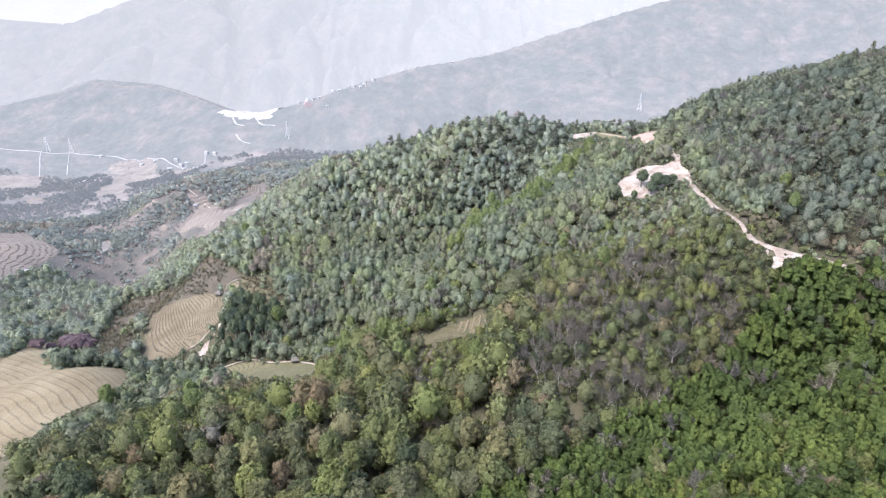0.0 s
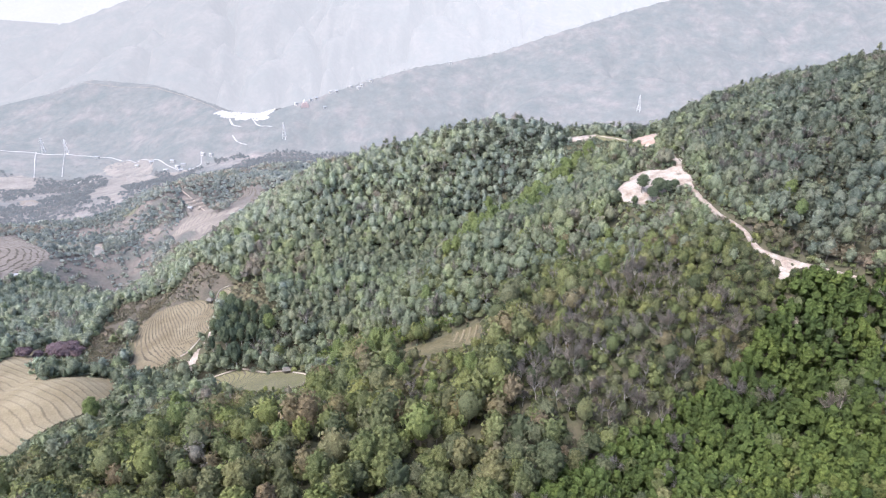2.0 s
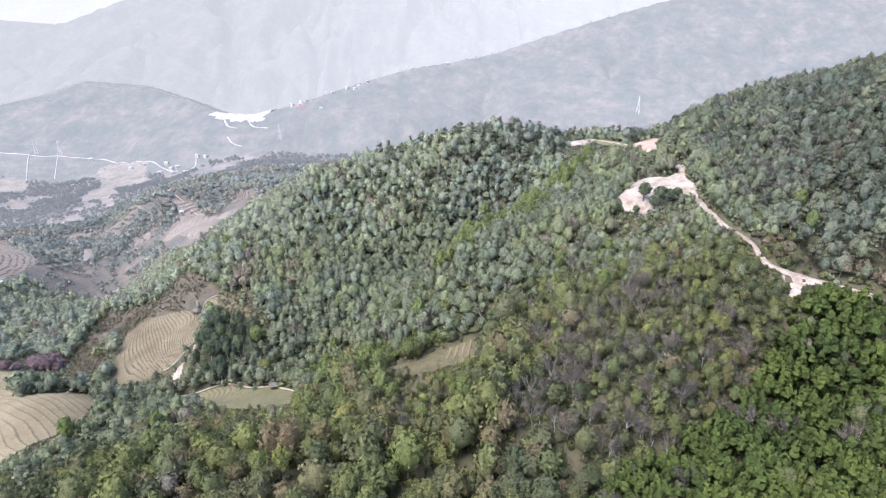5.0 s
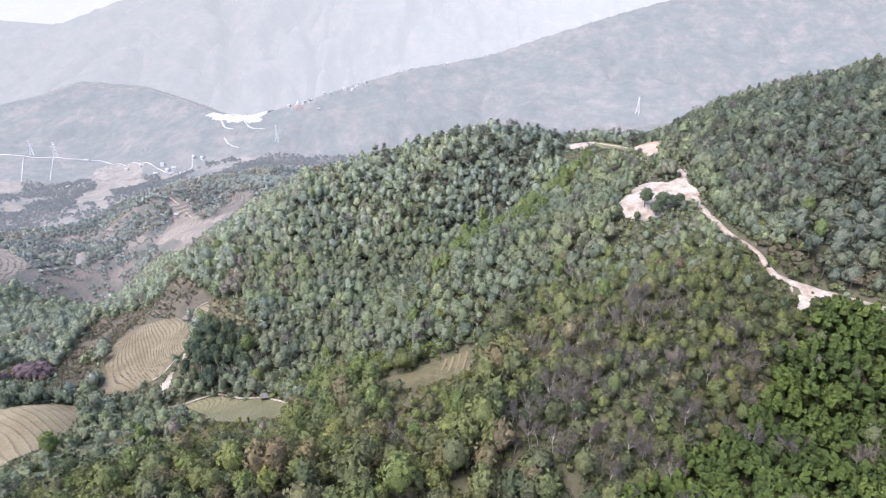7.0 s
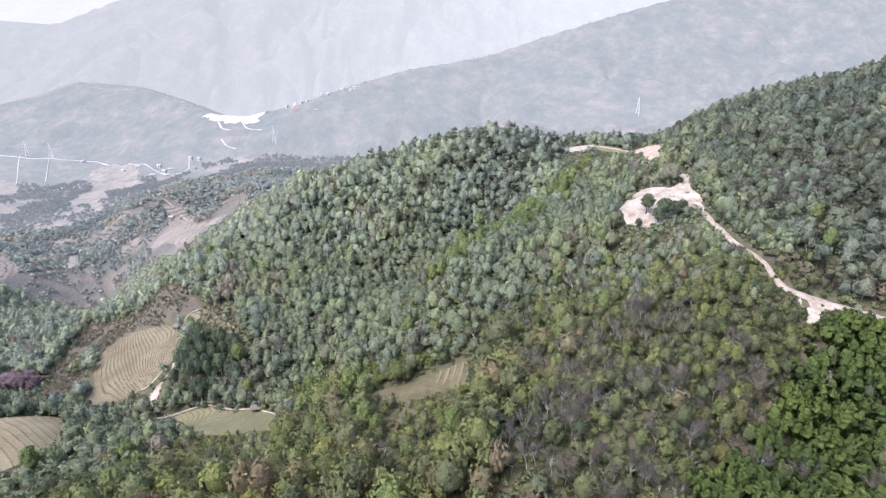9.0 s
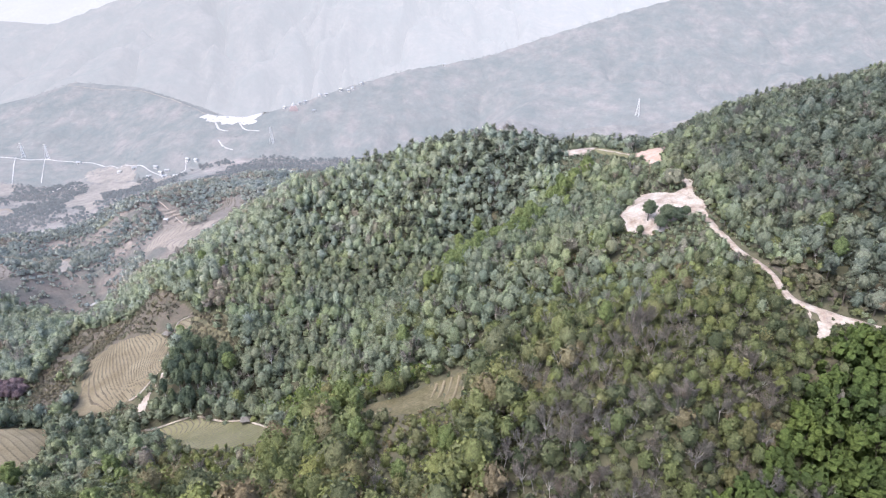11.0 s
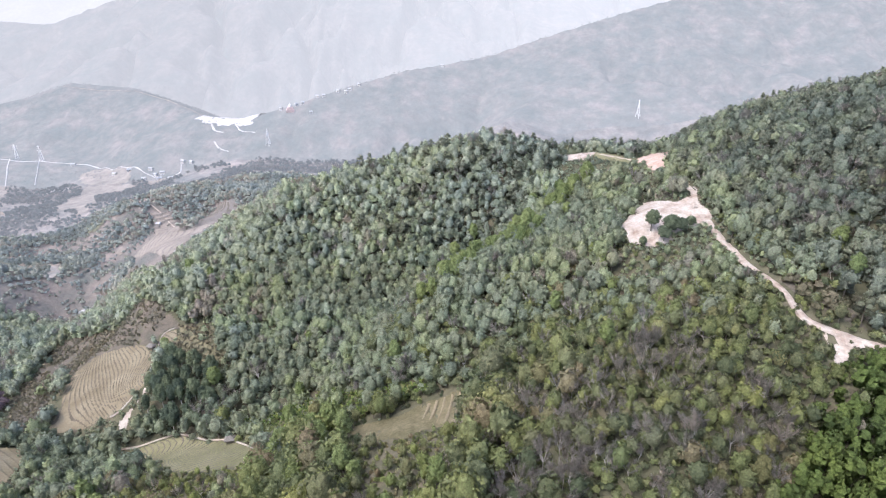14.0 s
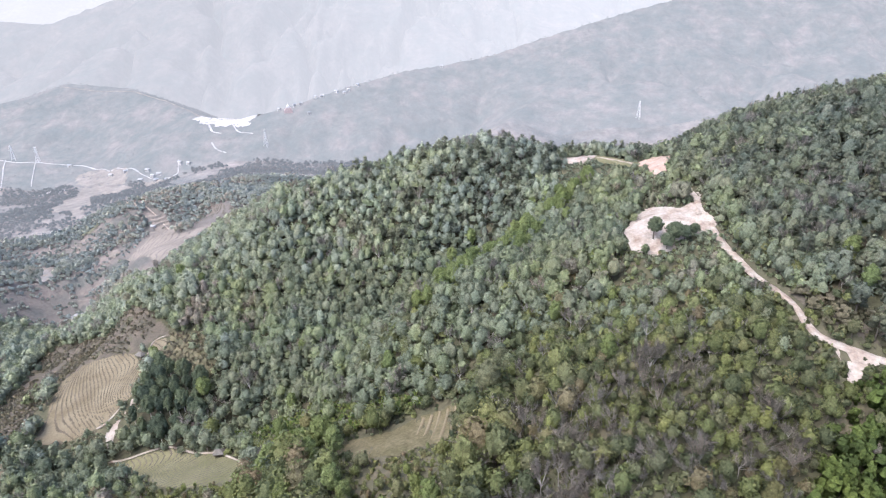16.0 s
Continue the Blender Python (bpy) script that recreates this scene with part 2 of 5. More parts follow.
# ---- terrain: heights from points tracked in the camera's view, grouped as crests, spurs, gullies and benches ----
LANDFORMS = {
    "right_crest": [(420, 300, 375), (300, 340, 328), (237, 360, 308), (193, 380, 287), (174, 432, 277), (168, 462, 256)],
    "right_slope": [(177, 275, 274), (150, 210, 253), (260, 200, 300), (230, 100, 290)],
    "road_bench": [(190, 212, 252), (146, 228, 246), (132, 236, 255), (135, 276, 254), (141, 332, 258), (140, 352, 260), (157, 432, 252), (135, 468, 249), (106, 500, 244), (90, 520, 241)],
    "summit": [(76, 490, 250), (40, 508, 250), (18, 508, 244), (0, 515, 236), (104, 466, 242)],
    "spur": [(-18, 480, 218), (-39, 487, 219), (-85, 471, 215), (-117, 447, 178), (-158, 436, 168), (-205, 440, 136), (-60, 470, 197)],
    "gully": [(-17, 442, 202), (-40, 432, 185), (-82, 450, 191), (-30, 404, 167), (-75, 395, 165), (-103, 368, 159), (27, 368, 203)],
    "mid_slope": [(90, 281, 227), (58, 270, 223), (20, 338, 209), (14, 300, 192), (25, 276, 192), (-16, 282, 180), (-29, 246, 189)],
    "near_brow": [(145, 195, 222), (113, 171, 214), (98, 200, 222), (96, 167, 212), (74, 159, 208), (62, 180, 208), (46, 181, 216), (19, 171, 200), (-13, 175, 196), (-58, 200, 190)],
    "near_left": [(-42, 232, 179), (-103, 245, 156), (-109, 210, 178), (-138, 212, 170), (-170, 255, 148), (-201, 287, 154)],
    "benches": [(-72, 263, 158), (-132, 280, 150), (-151, 340, 158), (-158, 331, 136), (-229, 391, 123), (-150, 384, 152), (-280, 359, 125), (-267, 372, 110)],
    "stream": [(-300, 450, 93), (-335, 560, 58), (-353, 611, 48), (-430, 730, 60), (-510, 850, 49), (-620, 880, 49), (-700, 1080, 6)],
    "left_bank": [(-460, 602, 100), (-408, 640, 73), (-352, 496, 87), (-420, 480, 108), (-520, 420, 150), (-600, 200, 170)],
    "fan_spur": [(-287, 621, 112), (-327, 724, 94), (-285, 745, 106), (-210, 748, 113), (-156, 682, 140), (-100, 640, 170), (-252, 803, 118), (-311, 846, 99), (-440, 800, 69), (-473, 936, 72)],
    "far_valley": [(-420, 1010, 50), (-565, 1272, 5), (-660, 1345, 12), (-880, 1372, 12), (-820, 1266, -24), (-1300, 1350, 30), (-454, 1300, 44), (-200, 1150, 50)],
    "back_hollow": [(90, 640, 150), (300, 640, 170), (200, 900, 90), (500, 900, 120), (-30, 800, 100)],
    "behind": [(0, 60, 212), (120, 60, 262), (-200, 60, 150), (-330, 200, 110), (0, -200, 240), (-400, -200, 120), (400, -200, 330), (700, 500, 360)],
    "spur_dip": [(51, 466, 231), (17, 440, 192), (46, 451, 193), (69, 410, 218), (-22, 399, 163)],
    "near_spur": [(29, 362, 218), (9, 354, 200), (98, 357, 234), (61, 321, 222), (-58, 392, 176), (-69, 366, 153)],
    "dug_bench": [(120, 350, 256), (139, 355, 259), (141, 328, 259), (124, 330, 256), (110, 318, 247), (100, 321, 248), (104, 339, 253), (147, 409, 253)],
    "pad_hollow": [(-151, 318, 125), (-122, 323, 135), (-89, 303, 146), (-96, 269, 157), (-117, 257, 145), (-171, 277, 140), (-18, 281, 179)],
    "terrace_foot": [(-159, 331, 132), (-185, 334, 127), (-224, 390, 125), (-192, 438, 166)],
    "bamboo_brow": [(77, 196, 234), (69, 220, 226), (81, 251, 234), (101, 214, 236)],
    "fan_hollow": [(-294, 787, 84), (-239, 658, 118), (-411, 803, 94), (-320, 1033, 85)],
    "saddle_line": [(100, 499, 242), (121, 493, 249), (143, 432, 255), (152, 425, 265)],
}


def spline_surface(lines, soft=25.0):
    """A smooth surface through the landform lines: multiquadric with a plane."""
    p = np.array([q for line in lines.values() for q in line], float)
    n = len(p)
    xy, z = p[:, :2] / 100, p[:, 2]
    a = np.zeros((n + 3, n + 3))
    r2 = ((xy[:, None] - xy[None]) ** 2).sum(-1)
    a[:n, :n] = -np.sqrt(r2 + (soft / 100) ** 2) + np.eye(n) * 0.03
    a[:n, n] = a[n, :n] = 1
    a[:n, n + 1:] = xy
    a[n + 1:, :n] = xy.T
    w = np.linalg.solve(a, np.append(z, [0, 0, 0]))

    def height(x, y):
        x, y = np.asarray(x, float) / 100, np.asarray(y, float) / 100
        h = w[n] + w[n + 1] * x + w[n + 2] * y
        for i in range(n):
            h = h - w[i] * np.sqrt((x - xy[i, 0]) ** 2 + (y - xy[i, 1]) ** 2 + (soft / 100) ** 2)
        return h
    return height


def hash2(i, j, seed):
    h = (i * 374761393 + j * 668265263 + seed * 144665) & 0xFFFFFFFF
    h = ((h ^ (h >> 13)) * 1274126177) & 0xFFFFFFFF
    return ((h ^ (h >> 16)) & 0xFFFF) / 65535.0


def value_noise(x, y, seed=0):
    x, y = np.asarray(x, float), np.asarray(y, float)
    i, j = np.floor(x).astype(np.int64), np.floor(y).astype(np.int64)
    u, v = x - i, y - j
    u, v = u * u * (3 - 2 * u), v * v * (3 - 2 * v)
    return (hash2(i, j, seed) * (1 - u) + hash2(i + 1, j, seed) * u) * (1 - v) + (hash2(i, j + 1, seed) * (1 - u) + hash2(i + 1, j + 1, seed) * u) * v


def fbm(x, y, size, octaves=4, seed=0):
    total, amp, norm = 0, 1.0, 0
    for o in range(octaves):
        total = total + amp * (value_noise(x / size + 17.3 * o, y / size - 9.1 * o, seed + o) * 2 - 1)
        norm, size, amp = norm + amp, size / 2.03, amp * 0.5
    return total / norm


# far ridges: crest lines (x, y, height), the fall of their flanks and how deep gullies cut them
RIDGES = [
    ([(-1900, 1600, 60), (-1580, 1620, 55), (-1219, 1650, 84), (-1104, 1700, 108), (-979, 1720, 146), (-788, 1680, 138), (-680, 1600, 122), (-523, 1440, 104)], 0.41, 30),
    ([(-523, 1440, 104), (-430, 1425, 103), (-327, 1430, 130), (-216, 1482, 161), (-62, 1540, 198), (23, 1580, 206), (140, 1600, 226), (289, 1640, 270), (394, 1660, 299), (504, 1690, 328), (630, 1720, 358), (964, 1800, 420), (1500, 1800, 460)], 0.45, 46),
    ([(380, 1620, 220), (275, 1450, 172), (170, 1290, 136), (90, 1160, 108)], 0.45, 14),
    ([(-2900, 2450, 20), (-2284, 2500, 60), (-1847, 2600, 190), (-1556, 2700, 275), (-1292, 2800, 380), (-911, 2900, 540), (-472, 3000, 640), (-64, 3100, 640), (271, 3200, 620), (700, 3300, 520), (1060, 3300, 400), (1500, 3300, 240)], 0.5, 130),
    # last crest, raised to cover the dark sky below the horizon
    ([(-4023, 4300, 640), (-2949, 4300, 560), (-2056, 4400, 540), (63, 4500, 520), (900, 4500, 470), (2074, 4500, 480), (4000, 4400, 520)], 0.45, 60),
]


def ridge_height(x, y, crest, fall, cut):
    best, away = np.full(np.shape(x), -900.0), np.full(np.shape(x), 1e9)
    for (x0, y0, z0), (x1, y1, z1) in zip(crest, crest[1:]):
        dx, dy = x1 - x0, y1 - y0
        t = np.clip(((x - x0) * dx + (y - y0) * dy) / (dx * dx + dy * dy), 0, 1)
        d = np.hypot(x - x0 - t * dx, y - y0 - t * dy)
        best = np.maximum(best, z0 + t * (z1 - z0) - fall * d)
        away = np.minimum(away, d)
    # ravines run down the flanks and fade out towards the crest and the foot
    ravine = np.clip(1 - 4.2 * np.abs(fbm(x * 1.25, y * 0.8, 300, 4, 7)), 0, 1) ** 1.5
    return best - np.clip(away / 240, 0, 1) * cut * (0.9 * ravine + 0.3 + 0.3 * fbm(x, y, 150, 4, 3))


base_height = spline_surface(LANDFORMS)


def ground_height(x, y):
    x, y = np.asarray(x, float), np.asarray(y, float)
    r = np.hypot(x, y)
    h = base_height(x, y)
    out = np.clip((r - 1350) / 900, 0, 1)
    h = h * (1 - out) + 20 * out
    h = h + 1.6 * fbm(x, y, 38, 3, 1) * np.clip((r - 60) / 100, 0, 1) + 9 * fbm(x, y, 150, 3, 5) * np.clip((r - 650) / 300, 0, 1)
    for crest, fall, cut in RIDGES:
        e = ridge_height(x, y, crest, fall, cut)
        d = e - h
        h = np.where(y > 1000, h + np.where(d > 12, d, np.where(d < -12, 0, (d + 12) ** 2 / 48)), h)
    return h


# ---- ways and clearings, in plan ----
ROAD = [(166, 216), (161, 219), (155, 223), (149, 228), (141, 235), (137, 237), (135, 241), (136, 248), (137, 254), (137, 268), (136, 277), (137, 289), (137, 299), (137, 310), (138, 322), (139, 329)]
ROAD_UP = [(138, 337), (141, 347), (145, 358), (147, 370), (148, 380)]
SADDLE_TRACK = [(147, 454), (144, 466), (139, 475), (133, 482), (126, 488), (118, 488)]
CLEARINGS = {
    "terrace_main": [(-229, 397), (-214, 403), (-195, 397), (-174, 392), (-165, 384), (-153, 368), (-153, 360), (-151, 346), (-160, 340), (-168, 338), (-178, 338), (-186, 334), (-203, 333), (-208, 355)],
    "terrace_top": [(-165, 385), (-161, 387), (-162, 396), (-153, 399), (-150, 392), (-157, 385), (-154, 371)],
    "pad": [(-155, 319), (-144, 318), (-134, 320), (-123, 322), (-114, 318), (-104, 312), (-92, 309), (-78, 297), (-69, 286), (-73, 280), (-83, 278), (-97, 277), (-111, 284), (-124, 298)],
    "midfield": [(-25, 272), (-22, 277), (-7, 275), (8, 282), (24, 285), (25, 277), (23, 262), (18, 256), (8, 256), (2, 251), (-16, 256)],
    "left_big": [(-291, 296), (-292, 330), (-291, 344), (-311, 385), (-292, 370), (-302, 393), (-277, 355), (-250, 319), (-229, 297), (-199, 313), (-190, 300), (-182, 272), (-188, 260), (-193, 250), (-201, 233), (-201, 220), (-223, 211)],
    "lefts": [(-589, 680), (-569, 708), (-549, 723), (-444, 626), (-433, 613), (-433, 571), (-429, 555), (-428, 514), (-429, 477)],
    "fan": [(-397, 800), (-371, 809), (-354, 791), (-322, 723), (-320, 695), (-323, 670), (-247, 590), (-237, 607), (-238, 672), (-208, 742), (-213, 764), (-232, 734), (-261, 706), (-275, 698), (-323, 791), (-344, 814)],
    "fan_upper": [(-266, 712), (-278, 819), (-233, 767), (-228, 743), (-247, 708)],
    "chute": [(-150, 345), (-151, 338), (-156, 336), (-162, 332), (-158, 326), (-155, 327), (-154, 331), (-153, 338), (-147, 342)],
    "platform": [(120, 372), (125, 377), (134, 349), (141, 353), (144, 356), (147, 366), (148, 380), (150, 379), (147, 361), (144, 353), (141, 339), (142, 332), (139, 322), (130, 321), (125, 320), (121, 318), (118, 315), (110, 315), (102, 322), (103, 337)],
    "scar_red": [(146, 458), (156, 467), (166, 489), (164, 474), (165, 462), (158, 430), (152, 419), (146, 408), (144, 410), (143, 419), (145, 435)],
    "saddle": [(103, 507), (109, 503), (111, 495), (120, 500), (127, 499), (130, 487), (120, 477), (108, 477), (100, 478)],
    "saddle_strip": [(130, 499), (141, 482), (149, 460), (144, 441), (135, 461), (124, 476)],
    "scar_low": [(137, 232), (141, 236), (142, 234), (150, 229), (147, 227), (145, 228), (141, 224), (138, 222), (136, 223), (138, 227)],
}
# low scrub without trees: beside the terraces, above the field, along the road's upper bank
SCRUB = {
    "fallow": [(-269, 398), (-284, 439), (-297, 496), (-226, 461), (-154, 407), (-149, 398), (-160, 400), (-164, 388), (-191, 395), (-237, 401), (-206, 328), (-216, 317)],
    "grass_knoll": [(-151, 402), (-133, 401), (-115, 373), (-105, 358), (-121, 359), (-132, 353), (-143, 352), (-148, 373)],
    "blossom": [(-278, 360), (-259, 359), (-249, 365), (-268, 395), (-291, 399), (-301, 377), (-292, 353)],
    "hollow": [(-315, 388), (-302, 410), (-279, 387), (-243, 403), (-210, 358), (-208, 332), (-216, 317), (-224, 308), (-261, 339), (-306, 397)],
    "road_bank": [(138, 266), (139, 252), (145, 239), (155, 231), (164, 223), (180, 216), (191, 212), (192, 219), (167, 229), (153, 240), (143, 258)],
}


def inside(polygon, x, y):
    x, y = np.asarray(x, float), np.asarray(y, float)
    hit = np.zeros(x.shape, bool)
    for (x0, y0), (x1, y1) in zip(polygon, polygon[1:] + polygon[:1]):
        if y0 != y1:
            hit ^= ((y0 > y) != (y1 > y)) & (x < (x1 - x0) * (y - y0) / (y1 - y0) + x0)
    return hit


def line_distance(line, x, y):
    best = np.full(np.shape(x), 1e9)
    for (x0, y0), (x1, y1) in zip(line, line[1:]):
        dx, dy = x1 - x0, y1 - y0
        t = np.clip(((x - x0) * dx + (y - y0) * dy) / (dx * dx + dy * dy), 0, 1)
        best = np.minimum(best, np.hypot(x - x0 - t * dx, y - y0 - t * dy))
    return best


# ---- mesh helpers ----
def mesh_from(name, verts, quads, mats, tint=None, slots=None, smooth=False, normals=None):
    verts, quads = np.asarray(verts, np.float32), np.asarray(quads, np.int32)
    me = bpy.data.meshes.new(name)
    me.vertices.add(len(verts))
    me.vertices.foreach_set("co", verts.ravel())
    k = quads.shape[1]
    me.loops.add(quads.size)
    me.loops.foreach_set("vertex_index", quads.ravel())
    me.polygons.add(len(quads))
    me.polygons.foreach_set("loop_start", np.arange(0, quads.size, k, dtype=np.int32))
    for m in mats:
        me.materials.append(m)
    if slots is not None:
        me.polygons.foreach_set("material_index", np.asarray(slots, np.int32))
    if tint is not None:
        me.attributes.new("tint", "FLOAT", "POINT").data.foreach_set("value", np.asarray(tint, np.float32))
    me.polygons.foreach_set("use_smooth", np.full(len(quads), smooth))
    if normals is not None:
        me.attributes.new("custom_normal", "FLOAT_VECTOR", "POINT").data.foreach_set("vector", np.asarray(normals, np.float32).ravel())
    me.update(calc_edges=True)
    return me


def part(name, me, parent, label=""):
    ob = new(name, me)
    ob.parent = parent
    return tagged(ob, label) if label else ob


def join(pieces):
    """Joins (verts, quads) pieces."""
    vs, fs, n = [], [], 0
    for v, f in pieces:
        vs.append(v)
        fs.append(f + n)
        n += len(v)
    return np.concatenate(vs), np.concatenate(fs)


def tube(points, radii, sides=5):
    points = np.asarray(points, float)
    vs, fs = [], []
    for k, (p, r) in enumerate(zip(points, radii)):
        d = points[min(k + 1, len(points) - 1)] - points[max(k - 1, 0)]
        d = d / np.linalg.norm(d)
        a = np.cross(d, (0.31, 0.95, 0.07))
        a /= np.linalg.norm(a)
        b = np.cross(d, a)
        for s in range(sides):
            w = 2 * math.pi * s / sides
            vs.append(p + r * (math.cos(w) * a + math.sin(w) * b))
        if k:
            for s in range(sides):
                t = (s + 1) % sides
                fs.append(((k - 1) * sides + s, (k - 1) * sides + t, k * sides + t, k * sides + s))
    return np.array(vs), np.array(fs)


def box(x0, x1, y0, y1, z0, z1):
    v = np.array([(x, y, z) for z in (z0, z1) for x, y in ((x0, y0), (x1, y0), (x1, y1), (x0, y1))], float)
    return v, np.array([(3, 2, 1, 0), (4, 5, 6, 7), (0, 1, 5, 4), (1, 2, 6, 5), (2, 3, 7, 6), (3, 0, 4, 7)])


def core_shape(sides=5):
    """The dense inside of a leafy lobe, open below."""
    vs = [(0.9 * math.cos(2 * math.pi * k / sides), 0.9 * math.sin(2 * math.pi * k / sides), -0.4) for k in range(sides)]
    vs += [(0.72 * math.cos(2 * math.pi * (k + 0.5) / sides), 0.72 * math.sin(2 * math.pi * (k + 0.5) / sides), 0.55) for k in range(sides)]
    fs = [(k, (k + 1) % sides, sides + (k + 1) % sides, sides + k) for k in range(sides)]
    return np.array(vs + [(0, 0, 0.95)]), np.array(fs + [(sides, sides + 1, sides + 2, 2 * sides), (sides + 2, sides + 3, sides + 4, 2 * sides)])


CORE = core_shape()


def dome(sides=8):
    """A rounded, closed-topped cap of quads, open below."""
    vs = []
    for z, r, turn in ((-0.75, 0.62, 0.0), (-0.25, 0.95, 0.5), (0.35, 0.92, 0.0), (0.8, 0.58, 0.5)):
        vs += [(r * math.cos(2 * math.pi * (k + turn) / sides), r * math.sin(2 * math.pi * (k + turn) / sides), z) for k in range(sides)]
    fs = [(i * sides + k, i * sides + (k + 1) % sides, (i + 1) * sides + (k + 1) % sides, (i + 1) * sides + k) for i in range(3) for k in range(sides)]
    n = 3 * sides
    return np.array(vs + [(0, 0, 1.0)]), np.array(fs + [(n + k, n + k + 1, n + (k + 2) % sides, 4 * sides) for k in range(0, sides, 2)])


DOME = dome()


def tufts(centres, normals, size, rng, aspect=0.75, spread=0.7):
    """Leaf tufts: small warped quads that face outwards, each at its own slant."""
    n = len(centres)
    normal = normals + rng.normal(0, spread, (n, 3))
    normal /= np.linalg.norm(normal, axis=1)[:, None]
    a = np.cross(normal, rng.normal(0, 1, (n, 3)))
    a /= np.linalg.norm(a, axis=1)[:, None]
    b = np.cross(normal, a)
    s = (size * rng.uniform(0.6, 1.35, n))[:, None]
    v = np.stack([centres - a * s * 0.5 - b * s * aspect * 0.3, centres + a * s * 0.35 - b * s * aspect * 0.55 + normal * s * 0.1,
                  centres + a * s * 0.55 + b * s * aspect * 0.35 - normal * s * 0.15, centres - a * s * 0.3 + b * s * aspect * 0.5 + normal * s * 0.12], 1)
    return v.reshape(-1, 3), np.arange(4 * n).reshape(-1, 4)


def unit(v):
    return v / np.maximum(np.linalg.norm(v, axis=-1, keepdims=True), 1e-6)


def grow(pieces):
    """Joins (verts, quads, normals) pieces of foliage."""
    v, f = join([(a, b) for a, b, c in pieces])
    return v, f, np.concatenate([c for a, b, c in pieces])


def puff(shape, centre, radii, rng, rough=0.1):
    """The dense inside of a crown or lobe."""
    v, f = shape
    centre, radii = np.asarray(centre, float), np.asarray(radii, float)
    return centre + v * radii * rng.uniform(1 - rough, 1 + rough, (len(v), 1)), f, unit(v / radii * radii.mean() + (0, 0, 0.12))


def lobed_crown(lobes, count, size, rng, heart, aspect=0.62, inner=0.84, cores=True, low=0.45, bulge=0.5):
    """Foliage over several uneven lobes (centre, radii) round the crown's heart: many leaf tufts over dense insides. The tufts
    are lit as the round mass that they make up."""
    pieces = []
    weights = np.array([np.prod(r) ** (2 / 3) for c, r in lobes])
    each = np.maximum(4, (count * weights / weights.sum()).astype(int))
    heart = np.asarray(heart, float)
    for (c, r), n in zip(lobes, each):
        c, r = np.asarray(c, float), np.asarray(r, float)
        out = unit(c - heart)
        if cores:
            v, f, nn = puff(CORE, c, r * inner, rng)
            pieces.append((v, f, unit(0.55 * nn + 0.7 * out)))
        d = rng.normal(0, 1, (n, 3)) + 0.5 * out
        d[:, 2] = np.abs(d[:, 2]) - low * rng.random(n)
        d = unit(d)
        v, f = tufts(c + d * r * (0.82 + 0.24 * rng.random(n))[:, None], d, size, rng, aspect, 0.35)
        nn = unit(bulge * d + (1.25 - bulge) * out + (0, 0, 0.12) + rng.normal(0, 0.2, (n, 3)))
        pieces.append((v, f, np.repeat(nn, 4, axis=0)))
    return grow(pieces)


def broadleaf(rng, fine=1.0, cuts=2):
    """A broadleaf tree, about 10 m high: a domed crown, billowing with small leafy lobes, on a forked stem."""
    radius, high = rng.uniform(2.1, 3.3), rng.uniform(8.0, 12.5)
    tall, middle = high * rng.uniform(0.36, 0.47), high * 0.54
    lobes = []
    n = {1: 11, 2: 18, 3: 26}[cuts]
    for k in range(n):
        up = 1 - 1.35 * (k + 0.5) / n
        w = 2.4 * k + rng.uniform(-0.4, 0.4)
        side = math.sqrt(max(0.0, 1 - up * up)) * rng.uniform(0.6, 0.92)
        r = radius * rng.uniform(0.26, 0.44)
        lobes.append(((radius * side * math.cos(w), radius * side * math.sin(w), middle + tall * up * rng.uniform(0.72, 0.88)), (r, r, r * rng.uniform(0.8, 1.1))))
    heart = (0, 0, middle - 0.3 * tall)
    crown = grow([puff(DOME, (0, 0, middle), np.array((radius, radius, tall)) * 0.76, rng, 0.14),
                  lobed_crown(lobes, int(330 * fine), 0.54 / fine ** 0.42, rng, heart, cores=cuts > 2, low=0.85, bulge=0.5 if cuts < 2 else 0.75)])
    stem = [tube([(0, 0, -1.5), (0.1, 0, high * 0.3), (0.0, 0.15, high * 0.62)], [0.26, 0.2, 0.1], 5 if cuts > 2 else 3)]
    if cuts > 2:
        for c, r in lobes[10:14]:
            stem.append(tube([(0.05, 0.02, high * 0.28), (c[0] * 0.5, c[1] * 0.5, c[2] * 0.85), c], [0.12, 0.09, 0.04], 4))
    return crown, join(stem)


def bamboo(rng, fine=1.0, cuts=2):
    """A clump of rounded leafy plumes at different heights, each round an arching cane, with dark gaps between them."""
    pieces, stem = [], []
    n = int(rng.integers(3, 5))
    for k in range(n):
        w = 2 * math.pi * (k + rng.uniform(-0.4, 0.4)) / n
        out, high, r = rng.uniform(0.8, 2.2), rng.uniform(4.0, 8.0), rng.uniform(1.1, 1.7)
        tip = np.array([out * math.cos(w), out * math.sin(w), high])
        lobes = [(tip, (r * 0.85, r * 0.85, r * 0.9)), (tip + (0.2 * r, -0.2 * r, -0.95 * r), (r, r, r)), (tip * (0.9, 0.9, 1) + (-0.15 * r, 0.1 * r, -2.1 * r), (r * 0.9, r * 0.9, r * 1.2))]
        pieces.append(lobed_crown(lobes, int(90 * fine), 0.42 / fine ** 0.4, rng, tip * (1, 1, 0.75), 0.55, 0.86, low=1.0, bulge=0.8))
        stem.append(tube([(0, 0, -1), (tip[0] * 0.35, tip[1] * 0.35, high * 0.5), tip], [0.07, 0.05, 0.02], 3))
    return grow(pieces), join(stem)


